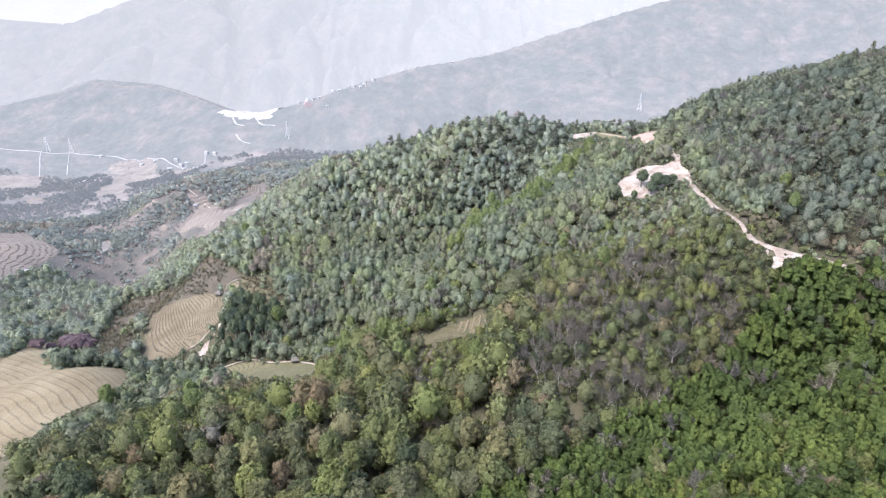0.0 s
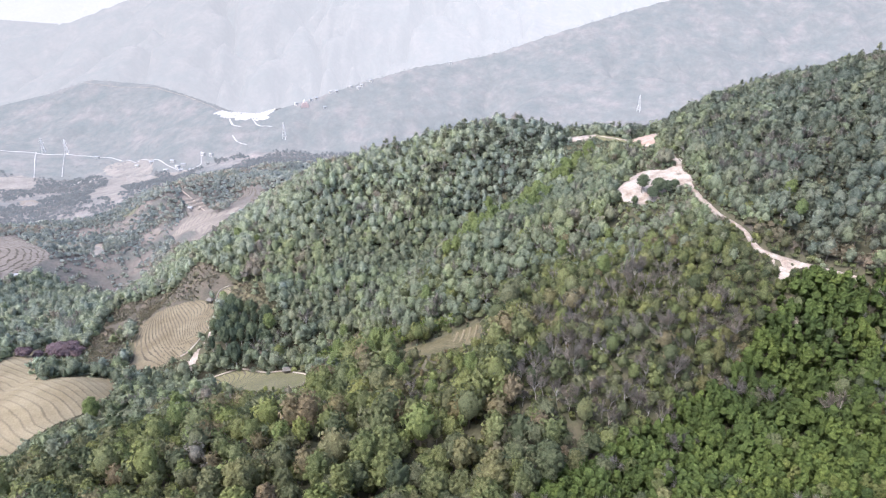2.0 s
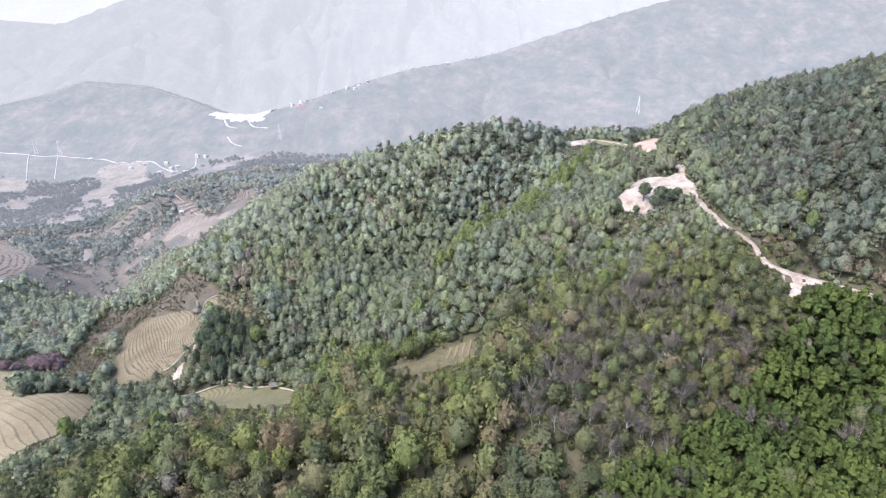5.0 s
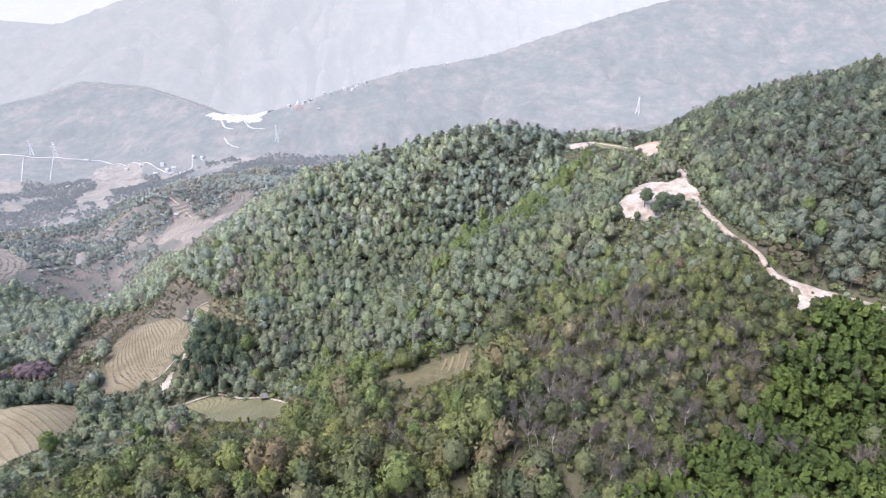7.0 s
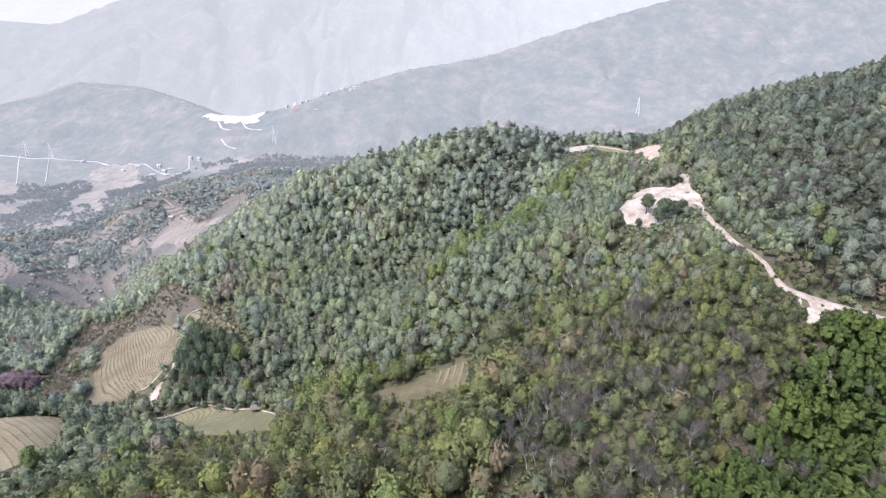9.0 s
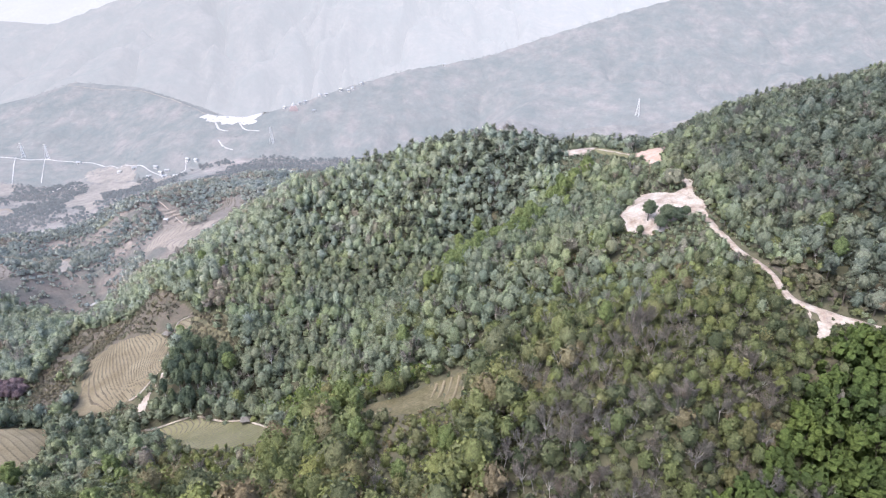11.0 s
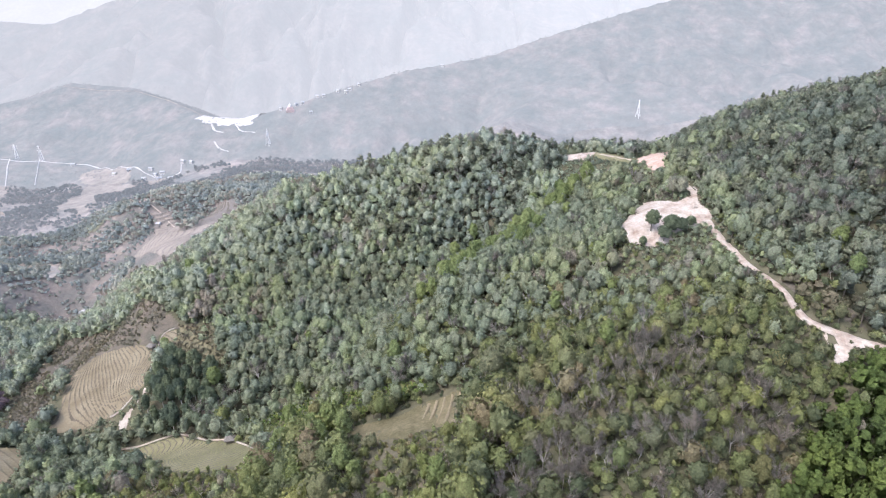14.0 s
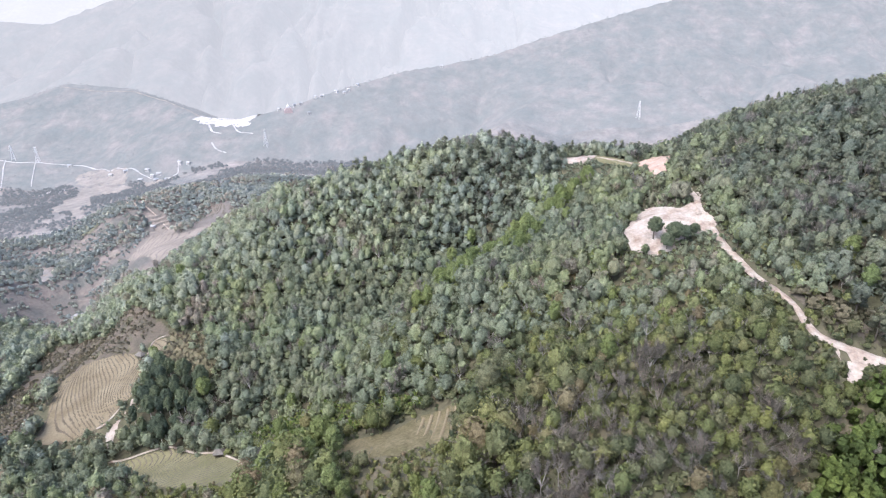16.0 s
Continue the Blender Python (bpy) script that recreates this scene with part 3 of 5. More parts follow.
def pine(rng, fine=1.0, cuts=2):
    """A hill pine with a loose, tiered crown on a straight stem."""
    high = rng.uniform(9, 12.5)
    lobes = [((rng.normal(0, 0.2), rng.normal(0, 0.2), high - 1.0), (1.1, 1.1, 1.3))]
    for tier in range(3):
        z, reach = high * (0.45 + 0.17 * tier), (3.2 - 0.65 * tier) * rng.uniform(0.8, 1.15)
        turn = rng.uniform(0, 6.3)
        for k in range(3):
            w = turn + 2.1 * k + rng.uniform(-0.4, 0.4)
            lobes.append(((reach * 0.55 * math.cos(w), reach * 0.55 * math.sin(w), z + rng.uniform(-0.5, 0.5)), (reach * 0.5, reach * 0.5, 1.0)))
    crown = lobed_crown(lobes, int(330 * fine), 0.56 / fine ** 0.42, rng, (0, 0, high * 0.55), 0.45)
    return crown, tube([(0, 0, -1.5), (0.1, 0, high * 0.5), (0, 0.1, high - 0.6)], [0.25, 0.17, 0.05], 4)


def bare(rng, fine=1.0, cuts=2):
    """A leafless tree: pale slender stem that forks into rising limbs and a wide fan of fine twigs."""
    high = rng.uniform(8, 12)
    bend = rng.normal(0, 0.5, 2)
    fork = np.array([bend[0], bend[1], high * rng.uniform(0.4, 0.58)])
    stem = [tube([(0, 0, -1.5), fork * (0.4, 0.4, 0.5), fork], [0.14, 0.11, 0.08], 5 if cuts > 2 else 3)]
    starts, ends = [], []
    for k in range(int(rng.integers(8, 12))):
        w, out = rng.uniform(0, 6.3), rng.uniform(0.8, 3.6)
        tip = np.array([out * math.cos(w), out * math.sin(w), high * rng.uniform(0.78, 1.0) - 0.25 * out])
        start = fork * (1, 1, rng.uniform(0.78, 1.0))
        mid = start * 0.45 + tip * 0.55 + (0, 0, -0.35)
        stem.append(tube([start, mid, tip], [0.06, 0.04, 0.015], 4 if cuts > 2 else 3))
        m = int(75 * fine)
        s = rng.random(m)[:, None]
        p = mid + (tip - mid) * s
        d = (tip - start) / np.linalg.norm(tip - start) + rng.normal(0, 0.7, (m, 3)) + (0, 0, 0.2)
        starts.append(p)
        ends.append(p + unit(d) * rng.uniform(0.6, 1.6, (m, 1)))
    p, q = np.concatenate(starts), np.concatenate(ends)
    side = unit(np.cross(q - p, rng.normal(0, 1, p.shape))) * (0.034 if cuts > 2 else 0.05)
    v = np.stack([p - side, p + side, q + side * 0.5, q - side * 0.5], 1).reshape(-1, 3)
    normals = np.repeat(unit((p + q) / 2 - fork * (1, 1, 0.9) + (0, 0, 1.0)), 4, axis=0)
    return (v, np.arange(len(v)).reshape(-1, 4), normals), join(stem)


def grove(rng, fine=1.0, cuts=1):
    """A piece of closed canopy: a few low crowns grown together."""
    lobes = [((rng.normal(0, 2.2), rng.normal(0, 2.2), rng.uniform(1.5, 4.0)), (rng.uniform(1.5, 2.4), rng.uniform(1.5, 2.4), rng.uniform(1.3, 2.2))) for k in range(3)]
    return lobed_crown(lobes, int(30 * fine), 1.1, rng, (0, 0, 0), 0.65, 0.9), tube([(0, 0, -1.5), (0, 0, 2)], [0.3, 0.2], 3)


def bush(rng, fine=1.0, cuts=1):
    lobes = [((rng.normal(0, 0.9), rng.normal(0, 0.9), rng.uniform(0.4, 1.5)), (rng.uniform(0.8, 1.3), rng.uniform(0.8, 1.3), rng.uniform(0.7, 1.2))) for k in range(2)]
    return lobed_crown(lobes, int(36 * fine), 0.62, rng, (0, 0, 0), 0.6, 0.8), tube([(0, 0, -0.8), (0, 0, 0.6)], [0.1, 0.06], 3)


# ---- the ground: one sheet out to the horizon ----
def spread(stops):
    """Grid lines: (start, end, step) stretches, end to end."""
    out = []
    for a, b, s in stops:
        out += list(np.arange(a, b - 1e-6, s))
    return np.array(out + [stops[-1][1]])


def sheet(xs, ys):
    gx, gy = np.meshgrid(xs, ys, indexing="ij")
    gz = ground_height(gx, gy)
    v = np.stack([gx, gy, gz], -1).reshape(-1, 3)
    ny = len(ys)
    i, j = np.meshgrid(np.arange(len(xs) - 1), np.arange(ny - 1), indexing="ij")
    a = (i * ny + j).ravel()
    return v, np.stack([a, a + ny, a + ny + 1, a + 1], 1)


xs = spread([(-4400, -2200, 80), (-2200, -1000, 30), (-1000, -480, 13), (-480, 340, 4), (340, 900, 14), (900, 2100, 30), (2100, 4400, 80)])
ys = spread([(-1500, -300, 100), (-300, 100, 20), (100, 560, 4), (560, 1000, 8), (1000, 1900, 12), (1900, 3300, 28), (3300, 4700, 50)])
verts, quads = sheet(xs, ys)
centre = verts[quads].mean(1)
cx, cy = centre[:, 0], centre[:, 1]
near_land = (np.hypot(cx, cy) < 1000) | (cy < 700)
valley_zone = (~near_land) & (cy < 1260)
far_zone = (~near_land) & (cy >= 1260) & (cy < 1800)
mid_zone = (~near_land) & (cy >= 1800) & (cy < 3700)
last_zone = (~near_land) & (cy >= 3700)


def cut_sheet(name, keep, mats, label, slots=None):
    used, inverse = np.unique(quads[keep], return_inverse=True)
    me = mesh_from(name, verts[used], inverse.reshape(-1, 4), mats, slots=None if slots is None else slots[keep], smooth=True)
    return tagged(new(name, me), label, name.split("_")[0], kind="structure")


scrub = ((cy > 560) | (cx < -330) | (cx > 420)).astype(np.int32)
cut_sheet("ground", near_land, [forest_floor, valley_scrub], "steep forested hillside falling to a dry valley", scrub)
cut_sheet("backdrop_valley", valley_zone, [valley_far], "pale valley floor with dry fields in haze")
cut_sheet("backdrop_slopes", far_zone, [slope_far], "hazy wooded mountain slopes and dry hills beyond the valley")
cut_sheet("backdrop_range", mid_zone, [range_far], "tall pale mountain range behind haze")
cut_sheet("backdrop_skyline", last_zone, [range_last], "faint last mountains glowing near-white, in place of hazy sky")


# ---- bare earth, road and fields ----
def drape(polygon, cell, lift, steps=0.0, ragged=1.5, seed=0, rows=None):
    """A patch of ground inside a plan outline: verts, quads and the terrace of each quad."""
    p = np.array(polygon, float)
    lo, hi = p.min(0) - 2, p.max(0) + 2
    gx, gy = np.arange(lo[0], hi[0], cell), np.arange(lo[1], hi[1], cell)
    ax, ay = np.meshgrid(gx, gy, indexing="ij")
    h = ground_height(ax, ay)
    level = np.zeros_like(h)
    if rows:
        s = (rows[0] * ax + rows[1] * ay + 1.3 * rows[2] * fbm(ax, ay, 45, 3, seed)) / rows[2]
        level = np.floor(s)
        u = s - level
        h = h + 0.45 * np.clip((u - 0.8) / 0.1, 0, 1) - 0.45 * np.clip((u - 0.9) / 0.1, 0, 1)
        level = np.where(u > 0.78, level + 0.5, level)
    elif steps:
        s = (base_height(ax, ay) + 0.75 * steps * fbm(ax, ay, 22, 3, seed)) / steps
        level = np.floor(s)
        u = s - level
        rise = np.clip((u - 0.78) / 0.2, 0, 1)
        lip = np.exp(-((u - 0.06) / 0.07) ** 2) * 0.16 * steps
        h = np.maximum(steps * (level + rise * rise * (3 - 2 * rise) - 0.35) + lip, h - 0.2)
        level = np.where(u > 0.77, level + 0.5, level)
    wobble = ragged * fbm(ax, ay, 9, 3, seed + 3)
    wobble2 = ragged * fbm(ax + 91, ay, 9, 3, seed + 9)
    keep_point = inside(polygon, ax + wobble, ay + wobble2)
    v = np.stack([ax, ay, h + lift], -1).reshape(-1, 3)
    n = len(gy)
    i, j = np.meshgrid(np.arange(len(gx) - 1), np.arange(n - 1), indexing="ij")
    a = (i * n + j).ravel()
    q = np.stack([a, a + n, a + n + 1, a + 1], 1)
    keep = keep_point.ravel()[q].sum(1) >= 3
    return v, q[keep], level.ravel()[q[keep]].min(1)


def compact(v, q):
    used, inverse = np.unique(q, return_inverse=True)
    return v[used], inverse.reshape(-1, q.shape[1])


def bare_patch(name, polygon, mat, label, cell=0.7, lift=0.35, ragged=2.0, seed=0):
    v, q, level = drape(polygon, cell, lift, 0, ragged, seed)
    v[:, 2] += 0.25 * fbm(v[:, 0], v[:, 1], 4, 3, seed) + 0.5 * fbm(v[:, 0] * 3.5, v[:, 1] * 0.7, 6, 2, seed)
    return tagged(new(name, mesh_from(name, *compact(v, q), [mat], smooth=True)), label, "bare earth", kind="structure")


def field(name, polygon, mats, label, steps, cell=1.0, seed=0, ragged=1.2, rows=None):
    """A terraced field: every terrace is a piece of its own, with its bank below."""
    top = tagged(new(name), label, "field", kind="structure")
    v, q, level = drape(polygon, cell, 0.35, steps, ragged, seed, rows)
    for k in np.unique(level):
        keep = level == k
        if keep.sum() < 4:
            continue
        bank = abs(k - round(k)) > 0.25
        word = "terrace_bank" if bank else "terrace"
        part(word, mesh_from(word, *compact(v, q[keep]), [mats[1] if bank else mats[0]], smooth=True), top)
    return top


def ribbon(name, line, width, mat, label, lift=0.5, seed=0):
    """A dirt road: a bed with worn ruts and ragged verges, laid on the ground."""
    p = np.array(line, float)
    s = np.concatenate([[0], np.cumsum(np.hypot(*np.diff(p, axis=0).T))])
    t = np.arange(0, s[-1], 1.5)
    x, y = np.interp(t, s, p[:, 0]), np.interp(t, s, p[:, 1])
    for a in (x, y):
        a[3:-3] = np.convolve(a, np.ones(7) / 7, "same")[3:-3]
    dx, dy = np.gradient(x), np.gradient(y)
    d = np.hypot(dx, dy)
    nx, ny = -dy / d, dx / d
    z = ground_height(x, y)
    z = np.convolve(np.pad(z, 4, "edge"), np.ones(9) / 9, "valid")
    cross = np.array([-0.62, -0.5, -0.28, -0.12, 0.12, 0.28, 0.5, 0.62])
    relief = np.array([-0.9, 0, -0.08, 0.02, 0.02, -0.08, 0, -0.9])
    w = width * (1 + 0.6 * fbm(t, t * 0, 8, 3, seed))
    v = np.stack([x[:, None] + nx[:, None] * cross * w[:, None], y[:, None] + ny[:, None] * cross * w[:, None], z[:, None] + lift + relief], -1)
    v[:, :, 2] += 0.06 * fbm(v[:, :, 0], v[:, :, 1], 2.5, 2, seed)
    k = len(cross)
    i, j = np.meshgrid(np.arange(len(t) - 1), np.arange(k - 1), indexing="ij")
    a = (i * k + j).ravel()
    return tagged(new(name, mesh_from(name, v.reshape(-1, 3), np.stack([a, a + k, a + k + 1, a + 1], 1), [mat], smooth=True)), label, "road", kind="structure")


C = CLEARINGS
ribbon("road", ROAD, 2.5, pale_earth, "pale rutted dirt road cut along the hillside")
ribbon("road", SADDLE_TRACK, 2.4, pale_earth, "narrow pale track along the saddle", seed=15)
ribbon("road", ROAD_UP, 3.0, pale_earth, "pale dirt track climbing to the saddle", seed=5)
bare_patch("earth_platform", C["platform"], pale_earth, "freshly bulldozed pale earth platform with crumbling edge", seed=1)
bare_patch("earth_scar", C["scar_red"], red_earth, "steep reddish earth cut above the track", seed=2)
bare_patch("earth_scar", C["saddle"], pale_earth, "bright pale bare earth with spoil on the saddle", 0.7, 0.35, 4.0, seed=3)
bare_patch("grassy_strip", C["saddle_strip"], grassy_straw, "pale trampled grassy strip along the saddle", 0.9, 0.3, 2.5, seed=23)
bare_patch("earth_scar", C["scar_low"], pale_earth, "pale spill of loose earth below the road", seed=4)
bare_patch("earth_scar", C["chute"], pale_earth, "narrow pale landslip beside the terraces", 0.8, seed=6)
bare_patch("fallow_slope", SCRUB["fallow"], fallow, "fallow brown slope with low weeds beside the terraces", 2.0, 0.2, seed=8)
bare_patch("fallow_slope", SCRUB["grass_knoll"], knoll_grass, "yellowed grassy knoll above the terraces", 1.2, 0.15, seed=9)
bare_patch("road_bank", SCRUB["road_bank"], fallow, "dry weedy bank above the road", 1.5, 0.2, seed=10)
field("terraced_field", C["terrace_main"], [straw, weeds], "dry straw-coloured rice terraces with curved banks", 1.0, 0.7, seed=1)
field("terraced_field", C["terrace_top"], [straw, weeds], "small upper strip of dry rice terraces", 1.0, 0.7, seed=2)
field("terraced_field", C["pad"], [grassy_straw, fallow], "small pale green terraced field beside a hut", 0.8, 0.7, seed=3)
bare_patch("sloping_field", C["midfield"], fallow_straw, "sloping weedy stubble field between the woods", 0.8, 0.3, 2.2, seed=4)
field("terraced_field", C["left_big"], [pale_straw, straw], "broad dry straw-coloured terraces with fine rows", 1.0, 0.7, seed=5, rows=(0.55, 0.84, 4.5))
field("terraced_field", C["fan"], [dusty_field, dusty_bank], "bare dusty terraces on a far spur", 2.2, 1.5, seed=6)
field("terraced_field", C["fan_upper"], [dusty_bank, fallow], "brown fallow terraces above the dusty spur", 2.4, 1.5, seed=16)
field("terraced_field", C["lefts"], [dusty_field, fallow], "dry terraces across the stream", 2.6, 1.5, seed=7)


# ---- forest ----
rng = np.random.default_rng(11)
MAKERS = {"broadleaf_tree": (broadleaf, leaf_broad, bark), "bamboo_clump": (bamboo, leaf_bamboo, bark), "pine_tree": (pine, leaf_pine, bark),
          "bare_tree": (bare, twigs, pale_bark), "bush": (bush, leaf_broad, bark), "scrub_bush": (bush, leaf_broad, bark)}
LABELS = {"broadleaf_tree": ("broadleaf tree with a rounded lumpy green crown", "tree", "trees of the hillside forest"),
          "bamboo_clump": ("feathery bright green bamboo clump on the slope", "bamboo", "bamboo clumps on the slope"),
          "pine_tree": ("tall dark pine with a loose tiered crown", "tree", "pines on the upper slope"),
          "bare_tree": ("leafless pale-stemmed tree with grey twigs", "tree", "leafless trees in the forest"),
          "bush": ("low green bush", "bush", "bushes"), "scrub_bush": ("low brown bush", "bush", "bushes")}


def scatter(x0, x1, y0, y1, step, seed):
    r = np.random.default_rng(seed)
    gx, gy = np.meshgrid(np.arange(x0, x1, step), np.arange(y0, y1, step * 0.87), indexing="ij")
    gx = gx + (np.arange(gx.shape[1]) % 2) * step / 2
    return (gx + r.uniform(-0.55, 0.55, gx.shape) * step).ravel(), (gy + r.uniform(-0.55, 0.55, gy.shape) * step).ravel(), r


def open_ground(x, y, margin=1.2):
    """Whether a tree may stand here: on no road, field or bare earth."""
    ok = (line_distance(ROAD, x, y) > 1.7 + margin) & (line_distance(ROAD_UP, x, y) > 1.6 + margin)
    for c in CLEARINGS.values():
        ok &= ~inside(c, x, y) & (line_distance(c + c[:1], x, y) > margin)
    return ok


def in_view(x, y):
    """The fan-shaped stretch of hillside that the flight overlooks."""
    return (x < 0.8 * y + 42) & (x > -0.79 * y - 28) & (y > -25)


STAND = [(5, 100), (204, 101), (185, 204), (143, 224), (130, 215), (122, 206), (118, 198), (91, 183), (64, 168), (41, 157), (21, 146), (0, 138)]
GREY = [(30, 188), (64, 172), (111, 197), (118, 207), (110, 224), (93, 251), (49, 246), (25, 219)]
BANANAS = [(-98, 321), (-95, 338), (-65, 343), (-25, 305), (8, 294), (12, 288), (-23, 282), (-43, 286), (-55, 284), (-68, 304), (-83, 312)]
LIGHT_CREST = [(108, 436), (69, 410), (29, 364), (6, 350)]
TALL = [(-146, 349), (-134, 361), (-109, 352), (-109, 334), (-129, 323), (-145, 328)]


def in_scrub(x, y):
    return np.any([inside(c, x, y) for k, c in SCRUB.items() if k != "hollow"], axis=0)


def before_clearing(x, y):
    """Between the flight and a clearing or the road, where trees are made lower so that they don't hide it from the
    camera.
    """
    low = np.zeros(len(x), bool)
    r = np.hypot(x, y)
    for s in (3, 6, 9, 12, 15):
        ax, ay = x * (1 + s / r), y * (1 + s / r)
        for k, c in CLEARINGS.items():
            if k not in ("lefts", "fan", "fan_upper"):
                low |= inside(c, ax, ay)
        low |= inside(SCRUB["blossom"], ax, ay) | inside(SCRUB["grass_knoll"], ax, ay)
        if s < 11:
            low |= (line_distance(ROAD, ax, ay) < 2.2) | (line_distance(ROAD_UP, ax, ay) < 1.8)
    modest = np.zeros(len(x), bool)
    for s in (15, 19, 23, 27):
        ax, ay = x * (1 + s / r), y * (1 + s / r)
        modest |= (line_distance(ROAD, ax, ay) < 3) | inside(CLEARINGS["platform"], ax, ay) | inside(CLEARINGS["midfield"], ax, ay) | inside(CLEARINGS["saddle"], ax, ay) | inside(CLEARINGS["scar_red"], ax, ay)
    for s in range(4, 44, 4):
        ax, ay = x * (1 + s / r), y * (1 + s / r)
        for k in ("saddle", "saddle_strip", "scar_red"):
            low |= inside(CLEARINGS[k], ax, ay)
        if s < 26:
            low |= inside(CLEARINGS["platform"], ax, ay)
    for s in range(6, 66, 6):
        modest |= inside(CLEARINGS["fan"], x * (1 + s / r), y * (1 + s / r))
    tall = np.zeros(len(x), bool)
    for s in (30, 35, 40, 45, 50):
        ax, ay = x * (1 + s / r), y * (1 + s / r)
        tall |= inside(CLEARINGS["midfield"], ax, ay) | inside(CLEARINGS["pad"], ax, ay)
    return np.where(low, 2, np.where(modest, 1, np.where(tall, 3, 0)))


placed = {k: [] for k in MAKERS}
placed["scrub_bush"] = []
x, y, r = scatter(-420, 420, -60, 575, 4.7, 3)
ok = in_view(x, y) & open_ground(x, y) & ~in_scrub(x, y) & ~((y > 545) & (x > -140)) & ~inside(TALL, x, y)
ok &= ~(inside(BANANAS, x, y) & (r.random(len(x)) < 0.85))
x, y = x[ok], y[ok]
x2, y2, r2 = scatter(-260, 260, 230, 545, 5.2, 37)
steep = np.hypot(ground_height(x2 + 4, y2) - ground_height(x2 - 4, y2), ground_height(x2, y2 + 4) - ground_height(x2, y2 - 4)) / 8
ok = (steep > 0.7 + 0.5 * r2.random(len(x2))) & in_view(x2, y2) & open_ground(x2, y2) & ~in_scrub(x2, y2) & ~inside(TALL, x2, y2) & ~inside(BANANAS, x2, y2)
x, y = np.r_[x, x2[ok]], np.r_[y, y2[ok]]
x2, y2, r2 = scatter(40, 150, 165, 300, 5.0, 39)
ok = open_ground(x2, y2) & ~in_scrub(x2, y2) & ~inside(STAND, x2, y2) & (r2.random(len(x2)) < 0.75)
x, y = np.r_[x, x2[ok]], np.r_[y, y2[ok]]
u, mood = r.random(len(x)), fbm(x, y, 60, 3, 21)
in_stand, in_grey, in_tall = inside(STAND, x, y), inside(GREY, x, y), inside(TALL, x, y)
upper = (x > 150) | ((y > 440) & (x > -60))
kept_low = before_clearing(x, y)
for px, py, pu, pm, a, b, c, d, e, f in zip(x, y, u, mood, in_stand, in_grey, upper, in_tall, kept_low, line_distance(LIGHT_CREST, x, y)):
    if (a and 0.1 < pu < 0.88) or (f < 6.5 and (pu * 53.1) % 1 < 0.75):
        continue
    kind = "broadleaf_tree"
    if pu < (0.45 if b else 0.05 + 0.12 * max(pm, 0)) and not d:
        kind = "bare_tree"
    elif c and pu > 0.75:
        kind = "pine_tree"
    size = (0.74 + 0.7 * ((pu * 37.7) % 1) ** 2) * (1.08 + 0.3 * pm)
    size = min(size, 1.0 if px > 150 or a else 1.4) * (1.4 if a and kind == "bare_tree" else 1.0)
    if px < 62 and math.hypot(px, py) < 275 and kind == "broadleaf_tree" and not a:
        if (pu * 91.3) % 1 < 0.45:
            continue
        size *= 1.38
    if px >= 40 and py < 300 and px < 150 and not a:
        size *= 0.72 if kind == "broadleaf_tree" else 0.85
    if e == 3:
        size = min(size, 0.8)
    if e == 1:
        size = min(size, 0.45 if py > 480 and px < -100 else 0.55 if -60 < px < 60 and py < 275 else 0.75)
    if e == 2 or inside(SCRUB["hollow"], px, py):
        if pu < 0.6 or kind == "pine_tree":
            placed["bush"].append((px, py, 0.7 if py > 330 and px > 60 else 1.1))
            continue
        size *= 0.5
    placed[kind].append((px, py, size))
x, y, r = scatter(0, 200, 100, 232, 3.7, 5)
ok = inside(STAND, x, y) & open_ground(x, y, 0.8) & in_view(x, y)
placed["bamboo_clump"] += [(a, b, 0.6 if c == 2 else 0.9 + 0.5 * ((a * 7.7 + b * 3.1) % 1)) for a, b, c in zip(x[ok], y[ok], before_clearing(x[ok], y[ok]))]
x, y, r = scatter(-420, 330, 110, 560, 9.0, 7)
ok = in_view(x, y) & open_ground(x, y, 0.3)
dry = in_scrub(x, y)
placed["bush"] += [(a, b, 1.0) for a, b in zip(x[ok & ~dry], y[ok & ~dry])]
# oversized bushes added between the farther trees to lessen the dark gaps
x, y, r = scatter(-420, 330, 250, 560, 5.3, 29)
ok = in_view(x, y) & open_ground(x, y, 2.0) & ~in_scrub(x, y) & (np.hypot(x, y) > 285) & ~inside(SCRUB["hollow"], x, y) & (before_clearing(x, y) == 0)
placed["bush"] += [(a, b, s) for a, b, s in zip(x[ok], y[ok], r.uniform(1.9, 2.9, ok.sum()) * np.where(np.hypot(x[ok], y[ok]) > 390, 1.3, 1.0))]
x, y, r = scatter(-260, 200, 120, 300, 6.0, 33)
ok = in_view(x, y) & open_ground(x, y, 2.0) & ~in_scrub(x, y) & (np.hypot(x, y) <= 285) & ~inside(BANANAS, x, y) & (before_clearing(x, y) == 0)
placed["bush"] += [(a, b, s) for a, b, s in zip(x[ok], y[ok], r.uniform(1.0, 1.9, ok.sum()))]
x, y, r = scatter(-320, 230, 200, 520, 3.2, 35)
ok = in_view(x, y) & open_ground(x, y, 0.4) & ~in_scrub(x, y) & (before_clearing(x, y) > 0)
placed["bush"] += [(a, b, s) for a, b, s in zip(x[ok], y[ok], r.uniform(0.6, 1.05, ok.sum()))]
x, y, r = scatter(15, 142, 165, 265, 4.4, 27)
ok = (inside(GREY, x, y) | ((x > 70) & (y > 192) & ~inside(STAND, x, y))) & open_ground(x, y, 1.0)
placed["bush"] += [(a, b, s) for a, b, s in zip(x[ok], y[ok], r.uniform(1.0, 2.0, ok.sum()))]
x, y, r = scatter(-320, 200, 200, 510, 2.6, 8)
